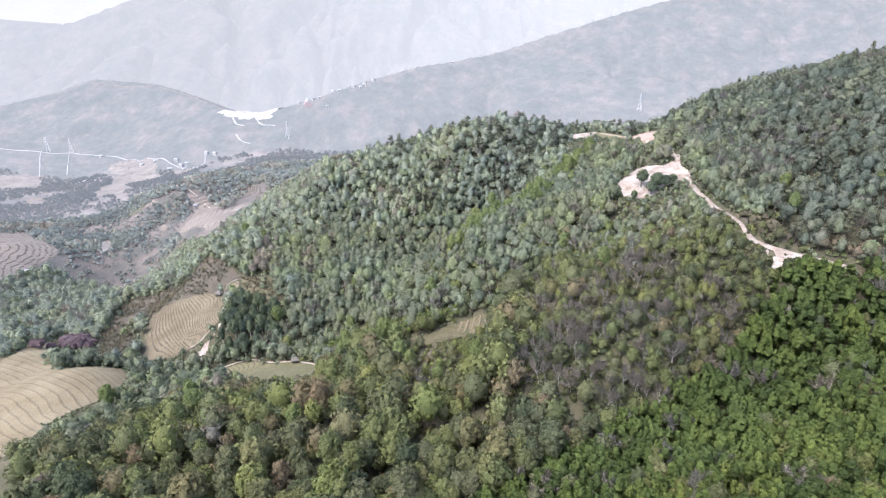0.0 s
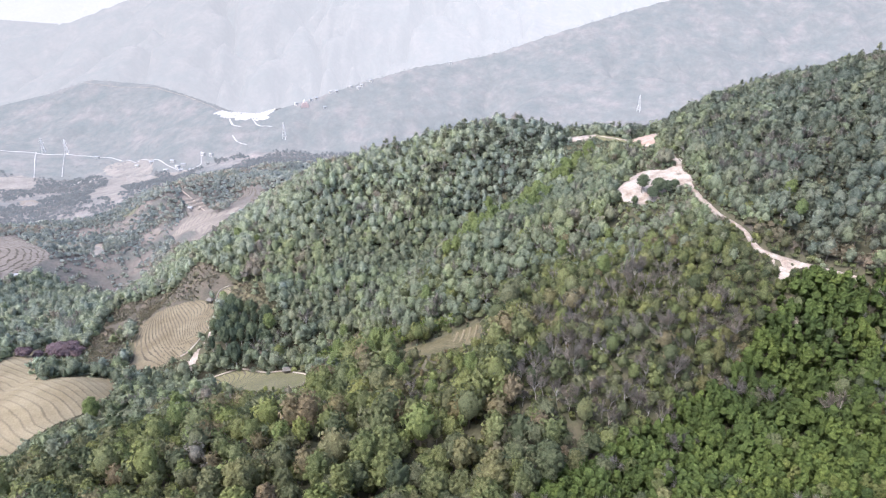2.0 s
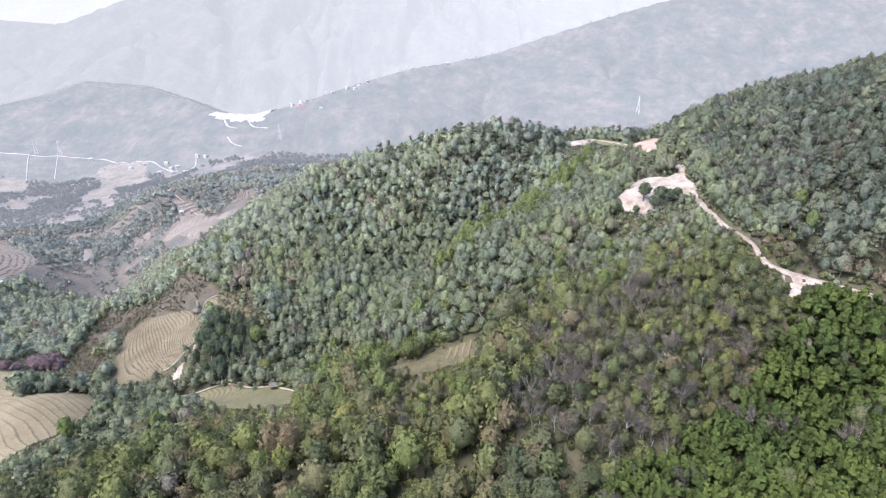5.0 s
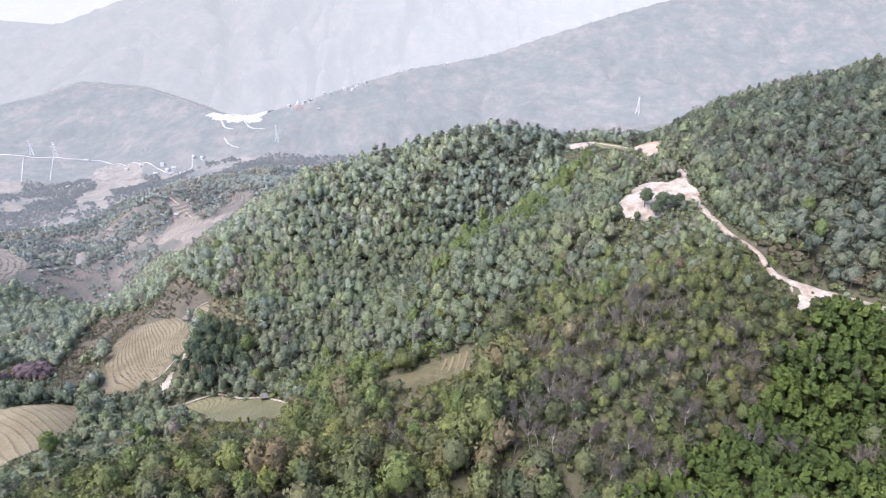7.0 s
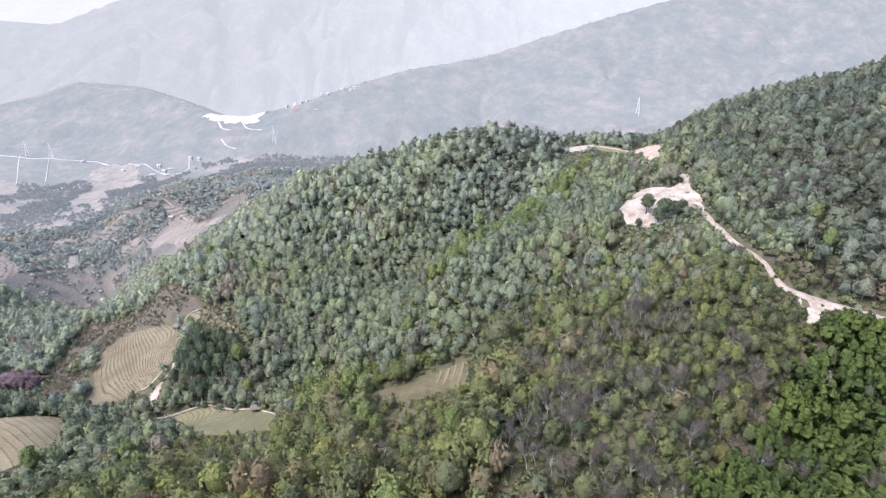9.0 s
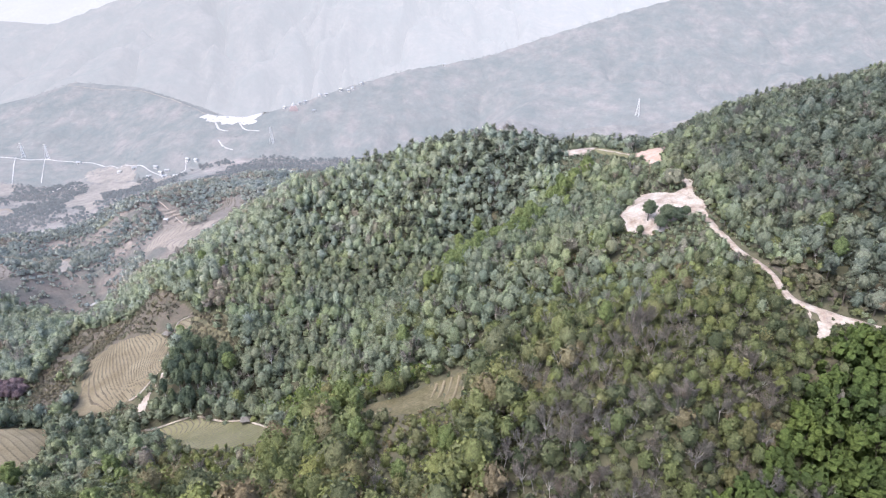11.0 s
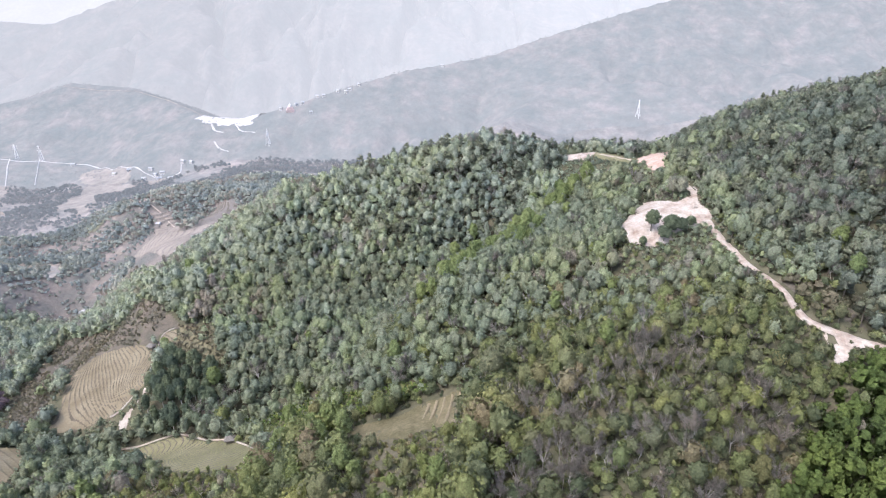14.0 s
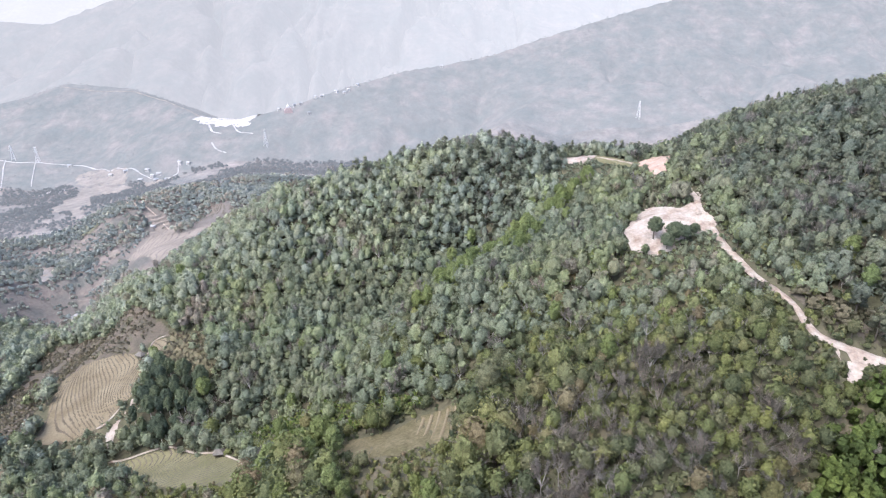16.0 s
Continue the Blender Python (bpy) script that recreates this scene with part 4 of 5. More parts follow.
ok = in_scrub(x, y) & open_ground(x, y, 0.3) & (fbm(x, y, 20, 3, 61) > -0.5)
placed["scrub_bush"] += [(a, b, s * (2.3 if a > 100 else 1)) for a, b, s in zip(x[ok], y[ok], r.uniform(0.35, 1.0, ok.sum()))]


# low growth along the edges of clearings and the road
x, y, r = scatter(-345, 210, 190, 520, 2.9, 15)
edge = np.minimum(line_distance(ROAD, x, y), line_distance(ROAD_UP, x, y)) < 9
for c in CLEARINGS.values():
    edge |= line_distance(c + c[:1], x, y) < 5
ok = edge & open_ground(x, y, 0.2) & ~in_scrub(x, y) & (x > 60)
placed["bush"] += [(a, b, s) for a, b, s in zip(x[ok], y[ok], r.uniform(0.6, 1.5, ok.sum()))]


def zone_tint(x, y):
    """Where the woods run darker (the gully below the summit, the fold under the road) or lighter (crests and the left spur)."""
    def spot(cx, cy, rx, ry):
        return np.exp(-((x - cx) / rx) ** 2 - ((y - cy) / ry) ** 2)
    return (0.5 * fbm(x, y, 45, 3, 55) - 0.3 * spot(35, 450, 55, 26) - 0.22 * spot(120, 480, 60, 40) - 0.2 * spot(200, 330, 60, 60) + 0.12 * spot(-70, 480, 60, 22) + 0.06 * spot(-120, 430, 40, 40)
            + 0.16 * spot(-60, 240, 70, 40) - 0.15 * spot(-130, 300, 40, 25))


def woodland(name, label, make, here, fine, cuts, mats, r):
    """Many trees joined into one growth of kind stuff."""
    variants = [make(r, fine, cuts) for k in range(9)]
    pick = r.integers(0, 9, len(here))
    turn = r.uniform(0, 2 * math.pi, len(here))
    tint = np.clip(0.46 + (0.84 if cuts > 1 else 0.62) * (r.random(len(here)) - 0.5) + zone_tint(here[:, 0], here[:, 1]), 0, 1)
    size = r.uniform(0.85, 1.15, len(here)) * here[:, 2]
    z = ground_height(here[:, 0], here[:, 1])
    vs, fs, ts, ms, ns, n = [], [], [], [], [], 0
    for k in range(9):
        (cv, cf, cn), (sv, sf) = variants[k]
        v, f = join([(cv, cf), (sv, sf)])
        vn = np.concatenate([cn, unit(sv * (1, 1, 0) + 1e-4)])
        slot = np.r_[np.zeros(len(cf)), np.ones(len(sf))]
        w = np.flatnonzero(pick == k)
        c, s = np.cos(turn[w])[:, None], np.sin(turn[w])[:, None]
        q = size[w][:, None]
        vx = (v[:, 0] * c - v[:, 1] * s) * q + here[w, 0][:, None]
        vy = (v[:, 0] * s + v[:, 1] * c) * q + here[w, 1][:, None]
        vz = v[:, 2] * q * (0.9 + 0.2 * tint[w][:, None]) + z[w][:, None]
        vs.append(np.stack([vx, vy, vz], -1).reshape(-1, 3))
        ns.append(np.stack([vn[:, 0] * c - vn[:, 1] * s, vn[:, 0] * s + vn[:, 1] * c, vn[:, 2] + 0 * c], -1).reshape(-1, 3))
        fs.append((f[None] + (np.arange(len(w)) * len(v))[:, None, None] + n).reshape(-1, 4))
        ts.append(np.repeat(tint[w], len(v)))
        ms.append(np.tile(slot, len(w)))
        n += len(w) * len(v)
    me = mesh_from(name, np.concatenate(vs), np.concatenate(fs), mats, np.concatenate(ts), np.concatenate(ms), smooth=True, normals=np.concatenate(ns))
    return tagged(new(name, me), label, "forest", kind="stuff")


def leafy(name, crown, mat, parent):
    """A crown of its own under its tree."""
    v, f, nn = crown
    return part(name, mesh_from(name, v, f, [mat], smooth=True, normals=nn), parent)


def plant(kind, spots, singles, stands):
    """The nearest spots become trees of their own; the rest joined stands: (up to this distance, fineness, cuts, leaves, label)."""
    make, leaf, wood_bark = MAKERS[kind]
    label, category, group = LABELS[kind]
    spots = sorted(spots, key=lambda s: (s[1] < 112) * 1000 + s[1] + 0.15 * abs(s[0]))
    r = np.random.default_rng(len(kind) * 7)
    models = []
    for k in range(8 if singles else 0):
        crown, stem = make(r, 1.5, 3)
        tree = tagged(new(kind), label, category, group)
        part("trunk", mesh_from("trunk", *stem, [wood_bark], smooth=True), tree)
        leafy("crown", crown, leaf, tree)
        models.append(tree)
    for k, (px, py, size) in enumerate(spots[:singles]):
        s = r.uniform(0.85, 1.15) * size
        m = pose(px, py, float(ground_height(px, py)), r.normal(0, 3), r.normal(0, 3), r.uniform(0, 360))
        tree = models[k] if k < len(models) else copy_thing(models[int(r.integers(8))], m)
        tree.matrix_basis = m @ Matrix.Diagonal((s, s, s * r.uniform(0.85, 1.15), 1))
    rest = np.array(spots[singles:])
    if not len(rest):
        return
    # distance from the flight's start decides how hazed the leaf colours are
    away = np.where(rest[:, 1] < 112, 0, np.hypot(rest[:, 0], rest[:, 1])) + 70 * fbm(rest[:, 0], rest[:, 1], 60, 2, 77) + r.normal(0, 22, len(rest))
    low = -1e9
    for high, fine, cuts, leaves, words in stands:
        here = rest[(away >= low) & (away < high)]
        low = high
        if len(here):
            woodland("bushes" if "bush" in kind else "bamboo_stand" if "bamboo" in kind else "woodland", words, make, here, fine, cuts, [leaves, wood_bark], r)


beyond = [p for p in placed["broadleaf_tree"] if p[0] > 150 and p[1] > 225]
plant("broadleaf_tree", beyond, 0, [(900, 0.26, 1, leaf_hazed_hill, "grey-green woodland on the hill above the road, leaves lightened for haze")])
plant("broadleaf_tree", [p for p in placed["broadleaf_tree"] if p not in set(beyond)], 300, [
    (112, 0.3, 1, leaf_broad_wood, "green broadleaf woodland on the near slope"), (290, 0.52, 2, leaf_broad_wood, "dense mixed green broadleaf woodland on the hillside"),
    (430, 0.3, 1, leaf_hazed_mid, "dense broadleaf woodland along the gully, leaves greyed for haze"), (900, 0.22, 1, leaf_hazed_far, "woodland on the upper slope and spur, leaves paled for haze")])
plant("bamboo_clump", placed["bamboo_clump"], 290, [(900, 0.32, 1, leaf_bamboo_wood, "bright green bamboo stand below the road")])
plant("pine_tree", placed["pine_tree"], 120, [(900, 0.26, 1, leaf_pine_wood, "dark pines on the upper ridge")])
plant("bare_tree", placed["bare_tree"], 160, [(900, 0.6, 1, twigs_wood, "grey leafless trees among the woodland")])
plant("bush", placed["bush"], 0, [(320, 0.3, 1, leaf_broad_wood, "low green undergrowth between the trees"), (900, 0.25, 1, leaf_hazed_mid, "undergrowth of the upper slope, leaves lightened for haze")])
plant("scrub_bush", placed["scrub_bush"], 0, [(900, 0.6, 1, leaf_scrub, "low brown scrub on the fallow slope")])

# woods of the valley, and of the mountains beyond it
VALLEY_FIELDS = [
    ([(-519, 740), (-502, 743), (-493, 727), (-508, 725)], "small pale field in the gorge", False), ([(-462, 716), (-433, 715), (-407, 672), (-401, 647), (-420, 670), (-450, 696)], "pale dry field beside the stream", False),
    ([(-374, 731), (-356, 717), (-344, 692), (-356, 696)], "pale bare earth below the dusty terraces", False), ([(-478, 851), (-446, 836), (-429, 809), (-436, 796), (-458, 811)], "yellow-green grassy patch among the woods", True),
    ([(-795, 1074), (-750, 1063), (-679, 960), (-713, 965)], "pale dry field on a wooded rise", False),
]
x, y, r = scatter(-800, 500, 560, 1010, 7.4, 9)
ok = open_ground(x, y, 3) & (x < 0.8 * y) & (x > -0.82 * y - 30) & (np.hypot(x, y) < 1000) & ((y > 575) | (x < -140) | (x > 420)) & ((x < 60) | (y < 700))
x2, y2, r2 = scatter(-520, -330, 380, 560, 6.0, 13)
ok2 = open_ground(x2, y2, 3) & (x2 > -0.82 * y2 - 30) & (x2 < -410)
x, y = np.r_[x[ok], x2[ok2]], np.r_[y[ok], y2[ok2]]
for outline, words, green in VALLEY_FIELDS:
    away = (~inside(outline, x, y) & ~inside(outline, x * 1.008, y * 1.008)) | (green & (r.random(len(x)) < 0.45))
    x, y = x[away], y[away]
clear = line_distance([(-455, 924), (-404, 855), (-350, 808), (-317, 772)], x, y) > 5
x, y = x[clear], y[clear]
thick = fbm(x, y, 70, 4, 31)
size = np.clip(1.25 + 0.7 * thick, 0.8, 1.6)
sparse = (thick < -0.22) & (r.random(len(x)) < 0.6)
for s in (6, 12, 20, 30, 40, 52, 64):
    sparse |= inside(CLEARINGS["fan"], x * (1 + s / 650), y * (1 + s / 650)) | inside(CLEARINGS["fan_upper"], x * (1 + s / 650), y * (1 + s / 650))
    sparse |= (s < 40) & inside(CLEARINGS["lefts"], x * (1 + s / 650), y * (1 + s / 650))
here = np.stack([x, y, size], 1)[~sparse]
woodland("valley_woods", "blue-grey woods in the valley, haze painted into the leaves", grove, here, 0.45, 1, [leaf_hazed_valley, bark], r)
for k, (outline, words, green) in enumerate(VALLEY_FIELDS):
    bare_patch("dry_field", outline, valley_grass if green else dusty_field, words, 3, 1.0, 5, seed=40 + k)


FAR_FIELDS = [
    [(-604, 970), (-700, 1160), (-681, 1224), (-652, 1180), (-505, 930)], [(-592, 1259), (-556, 1271), (-530, 1235), (-573, 1232)],
    [(-774, 1325), (-752, 1355), (-643, 1314), (-628, 1262), (-669, 1240), (-735, 1269)], [(-931, 1234), (-880, 1262), (-854, 1203), (-889, 1171)],
    [(-954, 1183), (-953, 1232), (-912, 1261), (-879, 1230), (-885, 1180), (-900, 1154)], [(-733, 986), (-760, 1050), (-696, 998), (-663, 941), (-685, 939)],
    [(-725, 1253), (-629, 1257), (-582, 1223), (-623, 1203), (-674, 1173)], [(-574, 986), (-620, 1080), (-505, 904), (-522, 900)],
    [(-443, 690), (-435, 714), (-398, 652), (-410, 647)],
]
x, y, r = scatter(-1250, 700, 650, 1270, 10.5, 17)
ok = (np.hypot(x, y) > 1000) & (y < 1262) & (x < 0.05 * y) & (x > -0.82 * y - 20) & (fbm(x, y, 110, 4, 41) > -0.2)
for outline in FAR_FIELDS:
    ok &= ~inside(outline, x, y) & ~inside(outline, x * 1.015, y * 1.015)
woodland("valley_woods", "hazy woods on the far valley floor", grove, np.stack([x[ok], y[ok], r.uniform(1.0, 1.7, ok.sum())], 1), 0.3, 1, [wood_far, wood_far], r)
x, y, r = scatter(-1500, 700, 1265, 1790, 14.0, 19)
ok = (x < 0.55 * y) & (x > -0.82 * y - 20) & (fbm(x, y, 120, 4, 43) > 0.02)
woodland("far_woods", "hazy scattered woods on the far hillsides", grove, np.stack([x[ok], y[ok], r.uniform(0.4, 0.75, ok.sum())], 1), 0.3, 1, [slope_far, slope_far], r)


# ---- buildings, pylons and other things on the land ----
def on_ground(x, y, sink=0.0):
    return float(ground_height(x, y)) - sink


def gable_house(name, label, long, wide, high, wall_mat, roof_mat, group):
    """A small house: four walls with a doorway and windows, a pitched roof with eaves."""
    house = tagged(new(name), label, "house", group)
    t = 0.3
    a, b = long / 2, wide / 2
    pieces = [box(-a, -0.6, -b, -b + t, -2.5, high), box(0.6, a, -b, -b + t, -2.5, high), box(-0.6, 0.6, -b, -b + t, 2.0, high),
              box(-a, a, b - t, b, -2.5, high), box(-a, -a + t, -b + t, b - t, -2.5, high), box(a - t, a, -b + t, b - t, -2.5, high)]
    part("wall", mesh_from("wall", *join(pieces), [wall_mat]), house)
    rise, e = wide * 0.32, 0.5
    v = np.array([(x, y, z) for x in (-a - e, a + e) for y, z in ((-b - e, high - 0.2), (0, high + rise), (b + e, high - 0.2), (b + e, high - 0.05), (0, high + rise + 0.18), (-b - e, high - 0.05))])
    f = np.array([(0, 6, 7, 1), (1, 7, 8, 2), (2, 8, 9, 3), (3, 9, 10, 4), (4, 10, 11, 5), (5, 11, 6, 0), (0, 1, 4, 5), (1, 2, 3, 4), (6, 11, 10, 7), (7, 10, 9, 8)])
    part("roof", mesh_from("roof", v, f, [roof_mat]), house)
    part("door", mesh_from("door", *box(-0.6, 0.6, -b + 0.08, -b + 0.16, 0, 2.0), [bark]), house)
    for x in (-a * 0.6, a * 0.6):
        part("window", mesh_from("window", *box(x - 0.5, x + 0.5, -b - 0.04, -b + 0.02, 1.0, 2.1), [bark]), house)
    return house


def settle(first, spots, rng):
    for k, (x, y) in enumerate(spots):
        m = pose(x, y, on_ground(x, y) + 0.6, 0, 0, rng.uniform(-35, 35))
        if k == 0:
            first.matrix_basis = m
        else:
            copy_thing(first, m)


r = np.random.default_rng(31)
settle(gable_house("house", "small whitewashed village house with a tin roof", 9, 6, 3.4, plaster, tin, "village houses in the valley"),
       [(-643, 1296), (-579, 1278), (-568, 1284), (-541, 1259), (-600, 1266), (-529, 1304), (-509, 1299), (-679, 1302), (-569, 1268), (-592, 1287), (-809, 1377)], r)
settle(gable_house("house", "pale house on the far village ridge", 7, 5, 3.2, plaster, tin, "houses on the far ridge"),
       [(-308, 1434), (-271, 1409), (-218, 1473), (-191, 1478), (-171, 1493), (-199, 1470), (-264, 1458), (-341, 1425), (-250, 1460), (-295, 1438), (23, 1573)], r)
settle(gable_house("house", "lone white house beside the dusty terraces", 5, 4, 2.6, plaster, tin, "farmhouses on the spur"), [(-344, 781), (-428, 550)], r)


def field_hut(x, y, turn):
    """An open hut on posts under a thatched hipped roof."""
    hut = tagged(new("field_hut"), "small field hut with a grey thatched roof", "hut")
    for px in (-1.7, 1.7):
        for py in (-1.3, 1.3):
            part("post", mesh_from("post", *tube([(px, py, -1.2), (px, py, 2.3)], [0.1, 0.09], 6), [bark]), hut)
    part("platform", mesh_from("platform", *box(-1.8, 1.8, -1.4, 1.4, 0.7, 0.85), [bark]), hut)
    v = np.array([(-2.6, -2.1, 2.1), (2.6, -2.1, 2.1), (2.6, 2.1, 2.1), (-2.6, 2.1, 2.1), (-2.6, -2.1, 2.35), (2.6, -2.1, 2.35), (2.6, 2.1, 2.35), (-2.6, 2.1, 2.35), (-0.9, 0, 3.9), (0.9, 0, 3.9)])
    f = np.array([(3, 2, 1, 0), (0, 1, 5, 4), (1, 2, 6, 5), (2, 3, 7, 6), (3, 0, 4, 7), (4, 5, 9, 8), (6, 7, 8, 9), (5, 6, 9, 9), (7, 4, 8, 8)])
    me = bpy.data.meshes.new("roof")
    me.from_pydata([tuple(p) for p in v], [], [tuple(dict.fromkeys(int(i) for i in q)) for q in f])
    me.materials.append(thatch)
    part("roof", me, hut, "grey thatched roof")
    part("back_wall", mesh_from("back_wall", *box(-1.7, 1.7, 1.28, 1.36, 0.85, 2.1), [thatch]), hut)
    hut.matrix_basis = pose(x, y, on_ground(x, y) + 0.5, 0, 0, turn)


field_hut(-90, 306, 10)
field_hut(-163, 384, -20)

temple = tagged(new("temple"), "red and white tiered hill temple with a pale dome", "temple")
part("terrace", mesh_from("terrace", *box(-9, 9, -7, 7, -4, 2.5), [red_roof]), temple)
part("hall", mesh_from("hall", *box(-6.5, 6.5, -5, 5, 2.5, 7), [red_roof]), temple)
part("drum", mesh_from("drum", *tube([(0, 0, 7), (0, 0, 9)], [4, 3.8], 16), [plaster]), temple)
part("dome", mesh_from("dome", *tube([(0, 0, 9), (0, 0, 10.5), (0, 0, 12), (0, 0, 13.2), (0, 0, 13.8)], [3.8, 3.7, 3.0, 1.7, 0.4], 16), [plaster], smooth=True), temple)
part("spire", mesh_from("spire", *tube([(0, 0, 13.6), (0, 0, 15), (0, 0, 17)], [0.7, 0.4, 0.1], 10), [plaster]), temple)
temple.matrix_basis = pose(-319, 1418, on_ground(-319, 1418) + 1, 0, 0, 12)


def lattice_pylon(high):
    """A steel power pylon: four tapering legs, crossed braces and three arms."""
    pylon = tagged(new("power_pylon"), "pale galvanised steel lattice power pylon", "pylon", "pylons of the power line")
    b, w = high * 0.11, 0.42
    for sx in (-1, 1):
        for sy in (-1, 1):
            part("leg", mesh_from("leg", *tube([(sx * b, sy * b, -3), (sx * b * 0.35, sy * b * 0.35, high * 0.6), (sx * 0.5, sy * 0.5, high)], [w, w * 0.8, w * 0.6], 4), [steel]), pylon)
    for k in range(5):
        z0, z1 = high * 0.17 * k, high * 0.17 * (k + 1)
        r0, r1 = b * (1 - 0.2 * k), b * (1 - 0.2 * (k + 1)) + 0.5
        for sx, sy, ex, ey in ((-1, -1, 1, -1), (1, -1, 1, 1), (1, 1, -1, 1), (-1, 1, -1, -1)):
            part("brace", mesh_from("brace", *tube([(sx * r0, sy * r0, z0), (ex * r1, ey * r1, z1)], [w * 0.5, w * 0.5], 4), [steel]), pylon)
    for z, half in ((0.68, 0.17), (0.82, 0.14), (0.94, 0.1)):
        part("cross_arm", mesh_from("cross_arm", *tube([(-high * half, 0, high * z), (0, 0, high * z + 0.8), (high * half, 0, high * z)], [0.25, 0.5, 0.25], 4), [steel]), pylon)
    return pylon


first = lattice_pylon(34)
for k, (x, y) in enumerate([(-888, 1393), (-950, 1404), (424, 1294), (-346, 1311)]):
    m = pose(x, y, on_ground(x, y), 0, 0, 25 * k)
    if k == 0:
        first.matrix_basis = m
    else:
        copy_thing(first, m)

# far tracks, diggings and fields
FAR_TRACKS = [
    ([(-1161, 1424), (-1056, 1392), (-975, 1390), (-879, 1386), (-785, 1384), (-658, 1316), (-604, 1280), (-549, 1264), (-525, 1276), (-536, 1314)], 2.4, "white dirt road along the foot of the far hills"),
    ([(-506, 1430), (-497, 1410), (-484, 1388), (-461, 1382)], 3.4, "white hairpin of the quarry track"),
    ([(-477, 1357), (-464, 1338), (-430, 1309)], 3, "lower white hairpin of the quarry track"),
    ([(-444, 1410), (-428, 1386), (-383, 1354)], 3, "white spur of the quarry track"),
    ([(-987, 1703), (-878, 1674), (-779, 1663), (-677, 1594), (-574, 1510), (-530, 1446)], 3, "faint ridge track above the valley"),
    ([(-455, 924), (-404, 855), (-350, 808), (-317, 772)], 1.0, "pale footpath over the wooded spur"),
    ([(-887, 1381), (-864, 1333), (-839, 1279)], 1.4, "thin white landslip streak below the road"),
    ([(-963, 1397), (-923, 1324), (-885, 1256)], 1.6, "thin white landslip streak below the road"),
]
for line, width, words in FAR_TRACKS:
    ribbon("road", line, width, chalk if "white" in words or width > 6 else field_far if line[0][1] > 1000 else pale_earth, words, 1.2, seed=int(width))
bare_patch("quarry", [(-545, 1444), (-500, 1440), (-440, 1434), (-385, 1446), (-372, 1438), (-410, 1408), (-395, 1396), (-425, 1393), (-440, 1406), (-470, 1402), (-520, 1416)], chalk, "bright white quarry shelf on the far ridge", 2.2, 1.6, 7, seed=11)
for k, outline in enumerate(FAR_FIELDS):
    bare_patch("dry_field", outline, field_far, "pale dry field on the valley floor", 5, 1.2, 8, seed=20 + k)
bare_patch("gravel_bed", [(-790, 1222), (-792, 1262), (-745, 1248), (-741, 1216)], chalk, "white gravel bed of the valley stream", 4, 1.2, 6, seed=30)
bare_patch("rock_slab", [(-350, 586), (-340, 606), (-352, 622), (-364, 606)], stone, "pale grey rock slab in the stream gorge", 2, 0.8, 5, seed=31)
bare_patch("bare_spot", [(-124, 327), (-114, 329), (-112, 335), (-119, 334)], red_earth, "small reddish bare spot under the trees", 1, 0.3, 2, seed=32)

# edge paths of the fields
for line, w, words in (([(-155, 320), (-144, 319), (-134, 321), (-123, 323), (-114, 319), (-104, 313), (-92, 310), (-78, 298), (-69, 287)], 0.6, "narrow pale footpath round the small field"),
                       ([(-168, 337), (-160, 339), (-150, 347), (-152, 361), (-152, 369), (-160, 386), (-161, 398), (-152, 401)], 0.5, "narrow pale footpath beside the terraces")):
    ribbon("path", line, w, pale_earth, words, 0.6, seed=3)
for k in range(5):
    ribbon("field_bed", [(7.5 + 3.1 * k, 266 - 2.3 * k), (9 + 3.3 * k, 273 - k), (10.5 + 3.4 * k, 281 + 0.6 * k)], 1.1, pale_straw, "long raised straw-covered bed on the sloping field", 0.55, seed=k)



def banana(rng):
    """A banana plant: a soft stem and broad arching leaves."""
    leaves = []
    for k in range(8):
        w, reach, up = rng.uniform(0, 6.3), rng.uniform(1.2, 2.0), rng.uniform(1.2, 2.4)
        side = np.array([-math.sin(w), math.cos(w), 0])
        spine = [np.array([math.cos(w) * reach * s, math.sin(w) * reach * s, 1.6 + up * math.sin(s * 2.3)]) for s in (0, 0.3, 0.6, 0.85, 1.0)]
        half = [0.06, 0.32, 0.36, 0.25, 0.03]
        v = np.array([q for p, h in zip(spine, half) for q in (p - side * h - (0, 0, h * 0.3), p + side * h - (0, 0, h * 0.3))])
        leaves.append((v, np.array([(2 * i, 2 * i + 1, 2 * i + 3, 2 * i + 2) for i in range(4)])))
    return leaves, tube([(0, 0, -0.6), (0, 0, 1.8)], [0.16, 0.11], 6)


models = []
gx, gy, q = scatter(-96, 20, 258, 320, 3.6, 51)
keep = inside(BANANAS, gx, gy) & open_ground(gx, gy, 0.8)
spots = list(zip(gx[keep], gy[keep]))[:190]
for k, (x, y) in enumerate(spots):
    if k < 4:
        leaves, stem = banana(r)
        plantain = tagged(new("banana_plant"), "broad-leaved green banana plant beside the field", "banana plant", "banana plants by the fields")
        part("stem", mesh_from("stem", *stem, [bark]), plantain)
        for v, f in leaves:
            part("leaf", mesh_from("leaf", v, f, [leaf_bamboo]), plantain)
        models.append(plantain)
    m = pose(x, y, on_ground(x, y), 0, 0, r.uniform(0, 360)) @ Matrix.Diagonal((1.25, 1.25, 1.25, 1))
    if k < 4:
        models[k].matrix_basis = m
    else:
        copy_thing(models[k % 4], m).scale = (1.25, 1.25, 1.25)

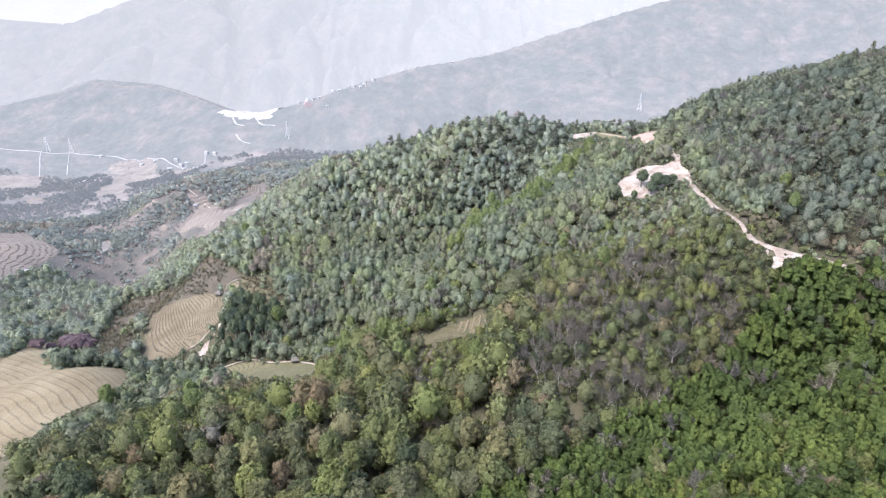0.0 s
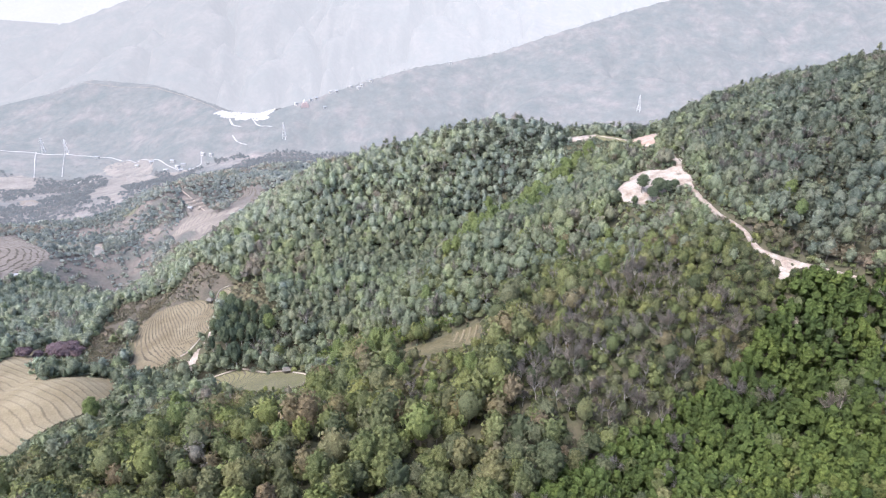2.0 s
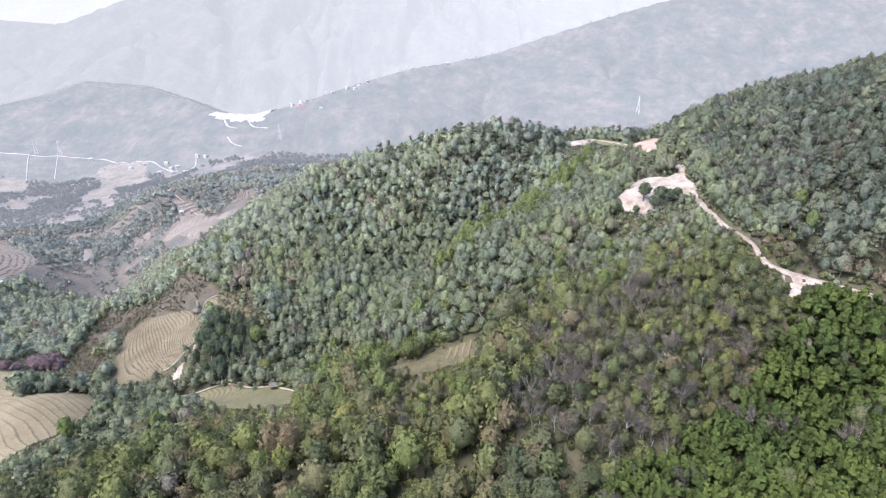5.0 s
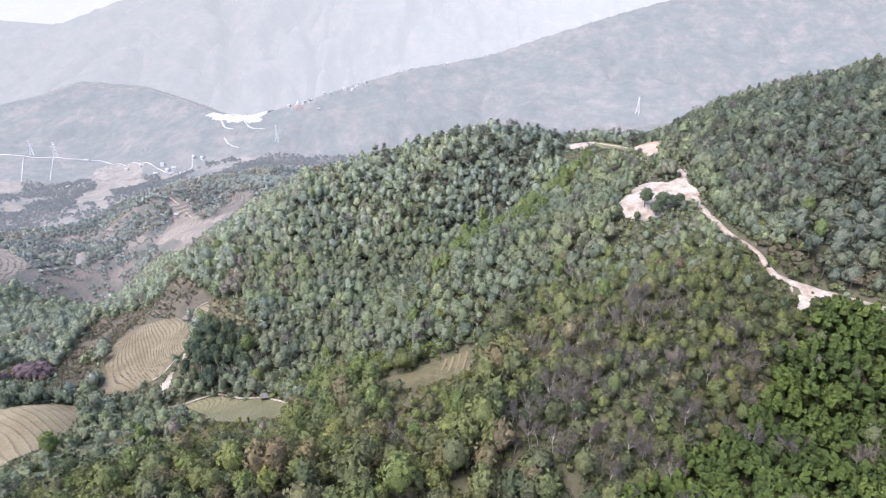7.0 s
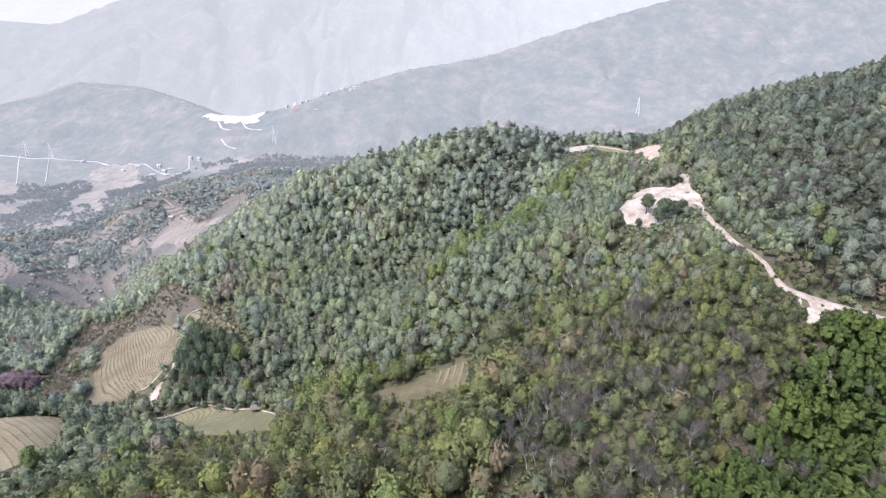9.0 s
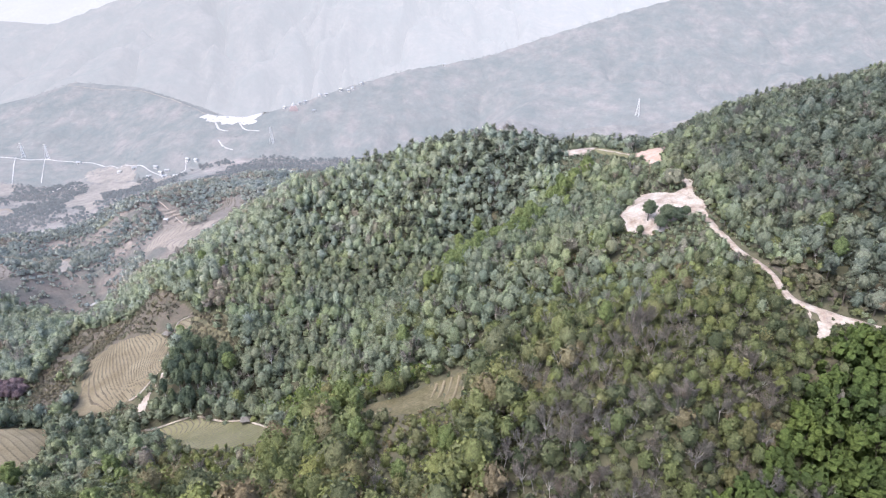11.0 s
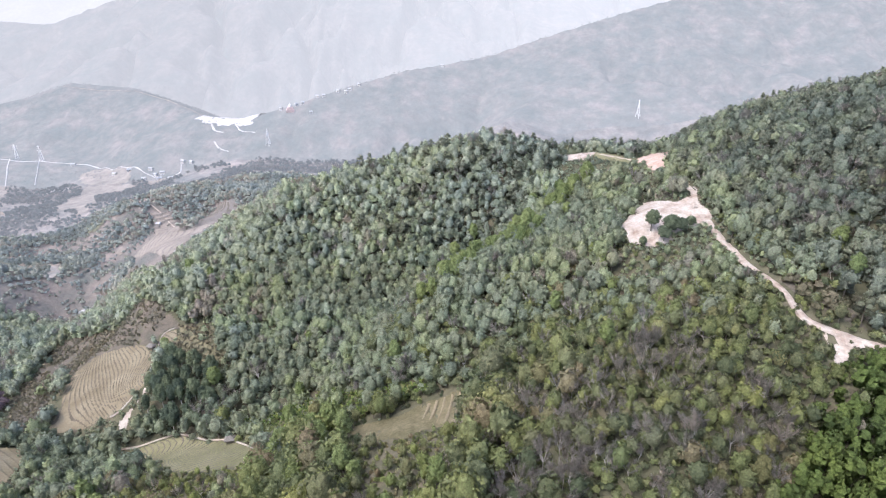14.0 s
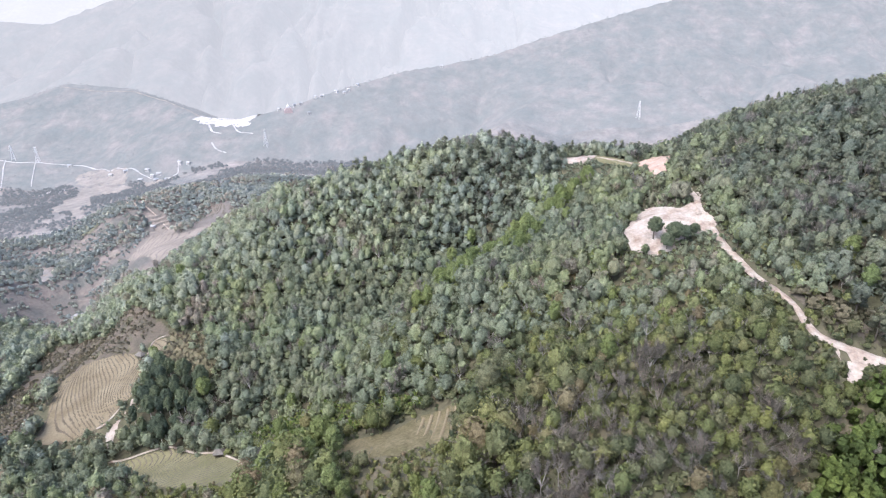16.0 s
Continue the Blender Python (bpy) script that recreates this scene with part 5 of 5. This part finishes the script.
# the blossoming tree and thicket at the edge of the lower terraces
for x, y, s in ((-279, 376, 1.2), (-272, 372, 1.4), (-265, 369, 1.3), (-258, 368, 1.0), (-271, 383, 1.4), (-276, 387, 1.2), (-263, 377, 1.1), (-290, 360, 0.9), (-284, 358, 1.0), (-280, 362, 0.8)):
    crown, stem = broadleaf(r, 1.9, 3)
    tree = tagged(new("blossom_tree"), "low spreading tree in dusky purple blossom", "tree", "blossoming trees by the terraces")
    part("trunk", mesh_from("trunk", *stem, [bark]), tree)
    leafy("crown", crown, blossom, tree)
    tree.matrix_basis = pose(x, y, on_ground(x, y) - 1.0, 0, 0, 40 * s) @ Matrix.Diagonal((s * 1.45, s * 1.45, s * 0.9, 1))
# groups of light green trees in young leaf
GROUPS = [(38, 446, 1.2), (25, 431, 1.3), (32, 427, 1.0), (16, 415, 1.0), (8, 405, 0.9), (77, 443, 1.0), (93, 440, 1.0), (86, 441, 0.9), (-134, 259, 1.4), (-127, 255, 1.2), (-125, 198, 1.4), (-139, 213, 1.1), (-93, 189, 1.2), (-66, 268, 1.0), (-2, 208, 0.9), (-19, 215, 0.9), (10, 187, 0.8), (-149, 374, 0.9), (-160, 448, 1.1), (66, 300, 1.0), (61, 379, 1.1), (66, 383, 1.0), (73, 398, 1.1), (77, 398, 0.9), (89, 414, 1.0), (91, 403, 0.9), (112, 404, 0.9), (103, 357, 0.9), (87, 309, 0.9), (-143, 440, 0.9), (-62, 373, 0.9), (-7, 316, 1.1), (-59, 329, 0.9), (158, 253, 0.9), (161, 269, 0.9), (-54, 263, 1.3), (-53, 270, 1.4), (-47, 274, 1.5), (-31, 272, 1.6), (-33, 258, 1.3), (-34, 244, 1.2), (-20, 235, 1.2), (-23, 218, 1.1), (14, 216, 1.1), (76, 256, 1.0), (-15, 229, 0.9), (-72, 165, 1.2), (-117, 183, 1.4), (-108, 209, 1.5), (-176, 256, 1.4), (-41, 274, 1.5), (-58, 303, 1.1), (-24, 261, 1.2), (-58, 187, 1.2), (-110, 345, 1.3)]
q = np.random.default_rng(71)
for (x0, y0), (x1, y1), count in zip(LIGHT_CREST, LIGHT_CREST[1:], (14, 22, 9)):
    for k in range(count):
        u = q.random()
        GROUPS.append((x0 + u * (x1 - x0) + q.normal(0, 2.8), y0 + u * (y1 - y0) + q.normal(0, 2.8), q.uniform(1.0, 1.4)))
models = []
for k, (x, y, s) in enumerate(GROUPS):
    m = pose(x, y, on_ground(x, y), 0, 0, 47 * k)
    if k < 4:
        crown, stem = broadleaf(r, 1.9, 3)
        tree = tagged(new("light_green_tree"), "broadleaf tree in light yellow-green young leaf", "tree", "light green trees in the forest")
        part("trunk", mesh_from("trunk", *stem, [bark], smooth=True), tree)
        leafy("crown", crown, leaf_light, tree)
        models.append(tree)
    else:
        tree = copy_thing(models[k % 4], m)
    tree.matrix_basis = m @ Matrix.Diagonal((s, s, s * 1.15, 1))
# tall dark trees beside the terraces
gx, gy, q = scatter(-150, -95, 295, 365, 6.0, 53)
keep = inside(TALL, gx, gy) & open_ground(gx, gy, 0.5)
models = []
for k, (x, y) in enumerate(zip(gx[keep], gy[keep])):
    m, s = pose(x, y, on_ground(x, y), 0, 0, 61 * k), q.uniform(0.95, 1.6)
    if k < 4:
        crown, stem = broadleaf(r, 1.5, 3)
        tree = tagged(new("dark_tree"), "tall dark green broadleaf tree beside the terraces", "tree", "tall dark trees beside the terraces")
        part("trunk", mesh_from("trunk", *stem, [pale_bark], smooth=True), tree)
        leafy("crown", crown, leaf_dark, tree)
        models.append(tree)
    else:
        tree = copy_thing(models[k % 4], m)
    tree.matrix_basis = m @ Matrix.Diagonal((s * 0.9, s * 0.9, s * 1.1, 1))
# a few trees of their own colour
for x, y, s, leaf, words in ((65, 323, 0.5, pale_blossom, "small tree in whitish blossom"), (136, 206, 0.5, pale_blossom, "small tree in creamy blossom"), (-61, 167, 0.6, ochre_leaf, "small tree with ochre leaves"),
                             (95, 185, 0.8, ochre_leaf, "olive-brown tree above the bamboo"), (104, 196, 0.9, ochre_leaf, "olive-brown tree above the bamboo"),
                             (99, 192, 0.7, ochre_leaf, "olive-brown tree above the bamboo"), (109, 203, 0.8, ochre_leaf, "olive-brown tree above the bamboo"), (92, 194, 0.7, ochre_leaf, "olive-brown tree above the bamboo"),
                             (158, 194, 0.8, ochre_leaf, "olive-brown tree among the bamboo"), (143, 166, 0.8, ochre_leaf, "olive-brown tree among the bamboo")):
    crown, stem = broadleaf(r, 1.5, 3)
    tree = tagged(new("broadleaf_tree"), words, "tree")
    part("trunk", mesh_from("trunk", *stem, [bark], smooth=True), tree)
    leafy("crown", crown, leaf, tree)
    tree.matrix_basis = pose(x, y, on_ground(x, y), 0, 0, 33) @ Matrix.Diagonal((s, s, s * 1.3, 1))
# dark trees left standing on the dug slope
for x, y, s in ((113, 325, 1.35), (120, 319, 1.3), (124, 318, 1.0), (129, 321, 0.8), (116, 316, 1.0), (107, 317, 0.6)):
    crown, stem = broadleaf(r, 1.5, 3)
    tree = tagged(new("dark_tree"), "dark green tree standing alone on the dug earth slope", "tree")
    part("trunk", mesh_from("trunk", *stem, [bark]), tree)
    leafy("crown", crown, leaf_dark, tree)
    tree.matrix_basis = pose(x, y, on_ground(x, y), 0, 0, 90 * s) @ Matrix.Diagonal((s, s, s * 0.9, 1))
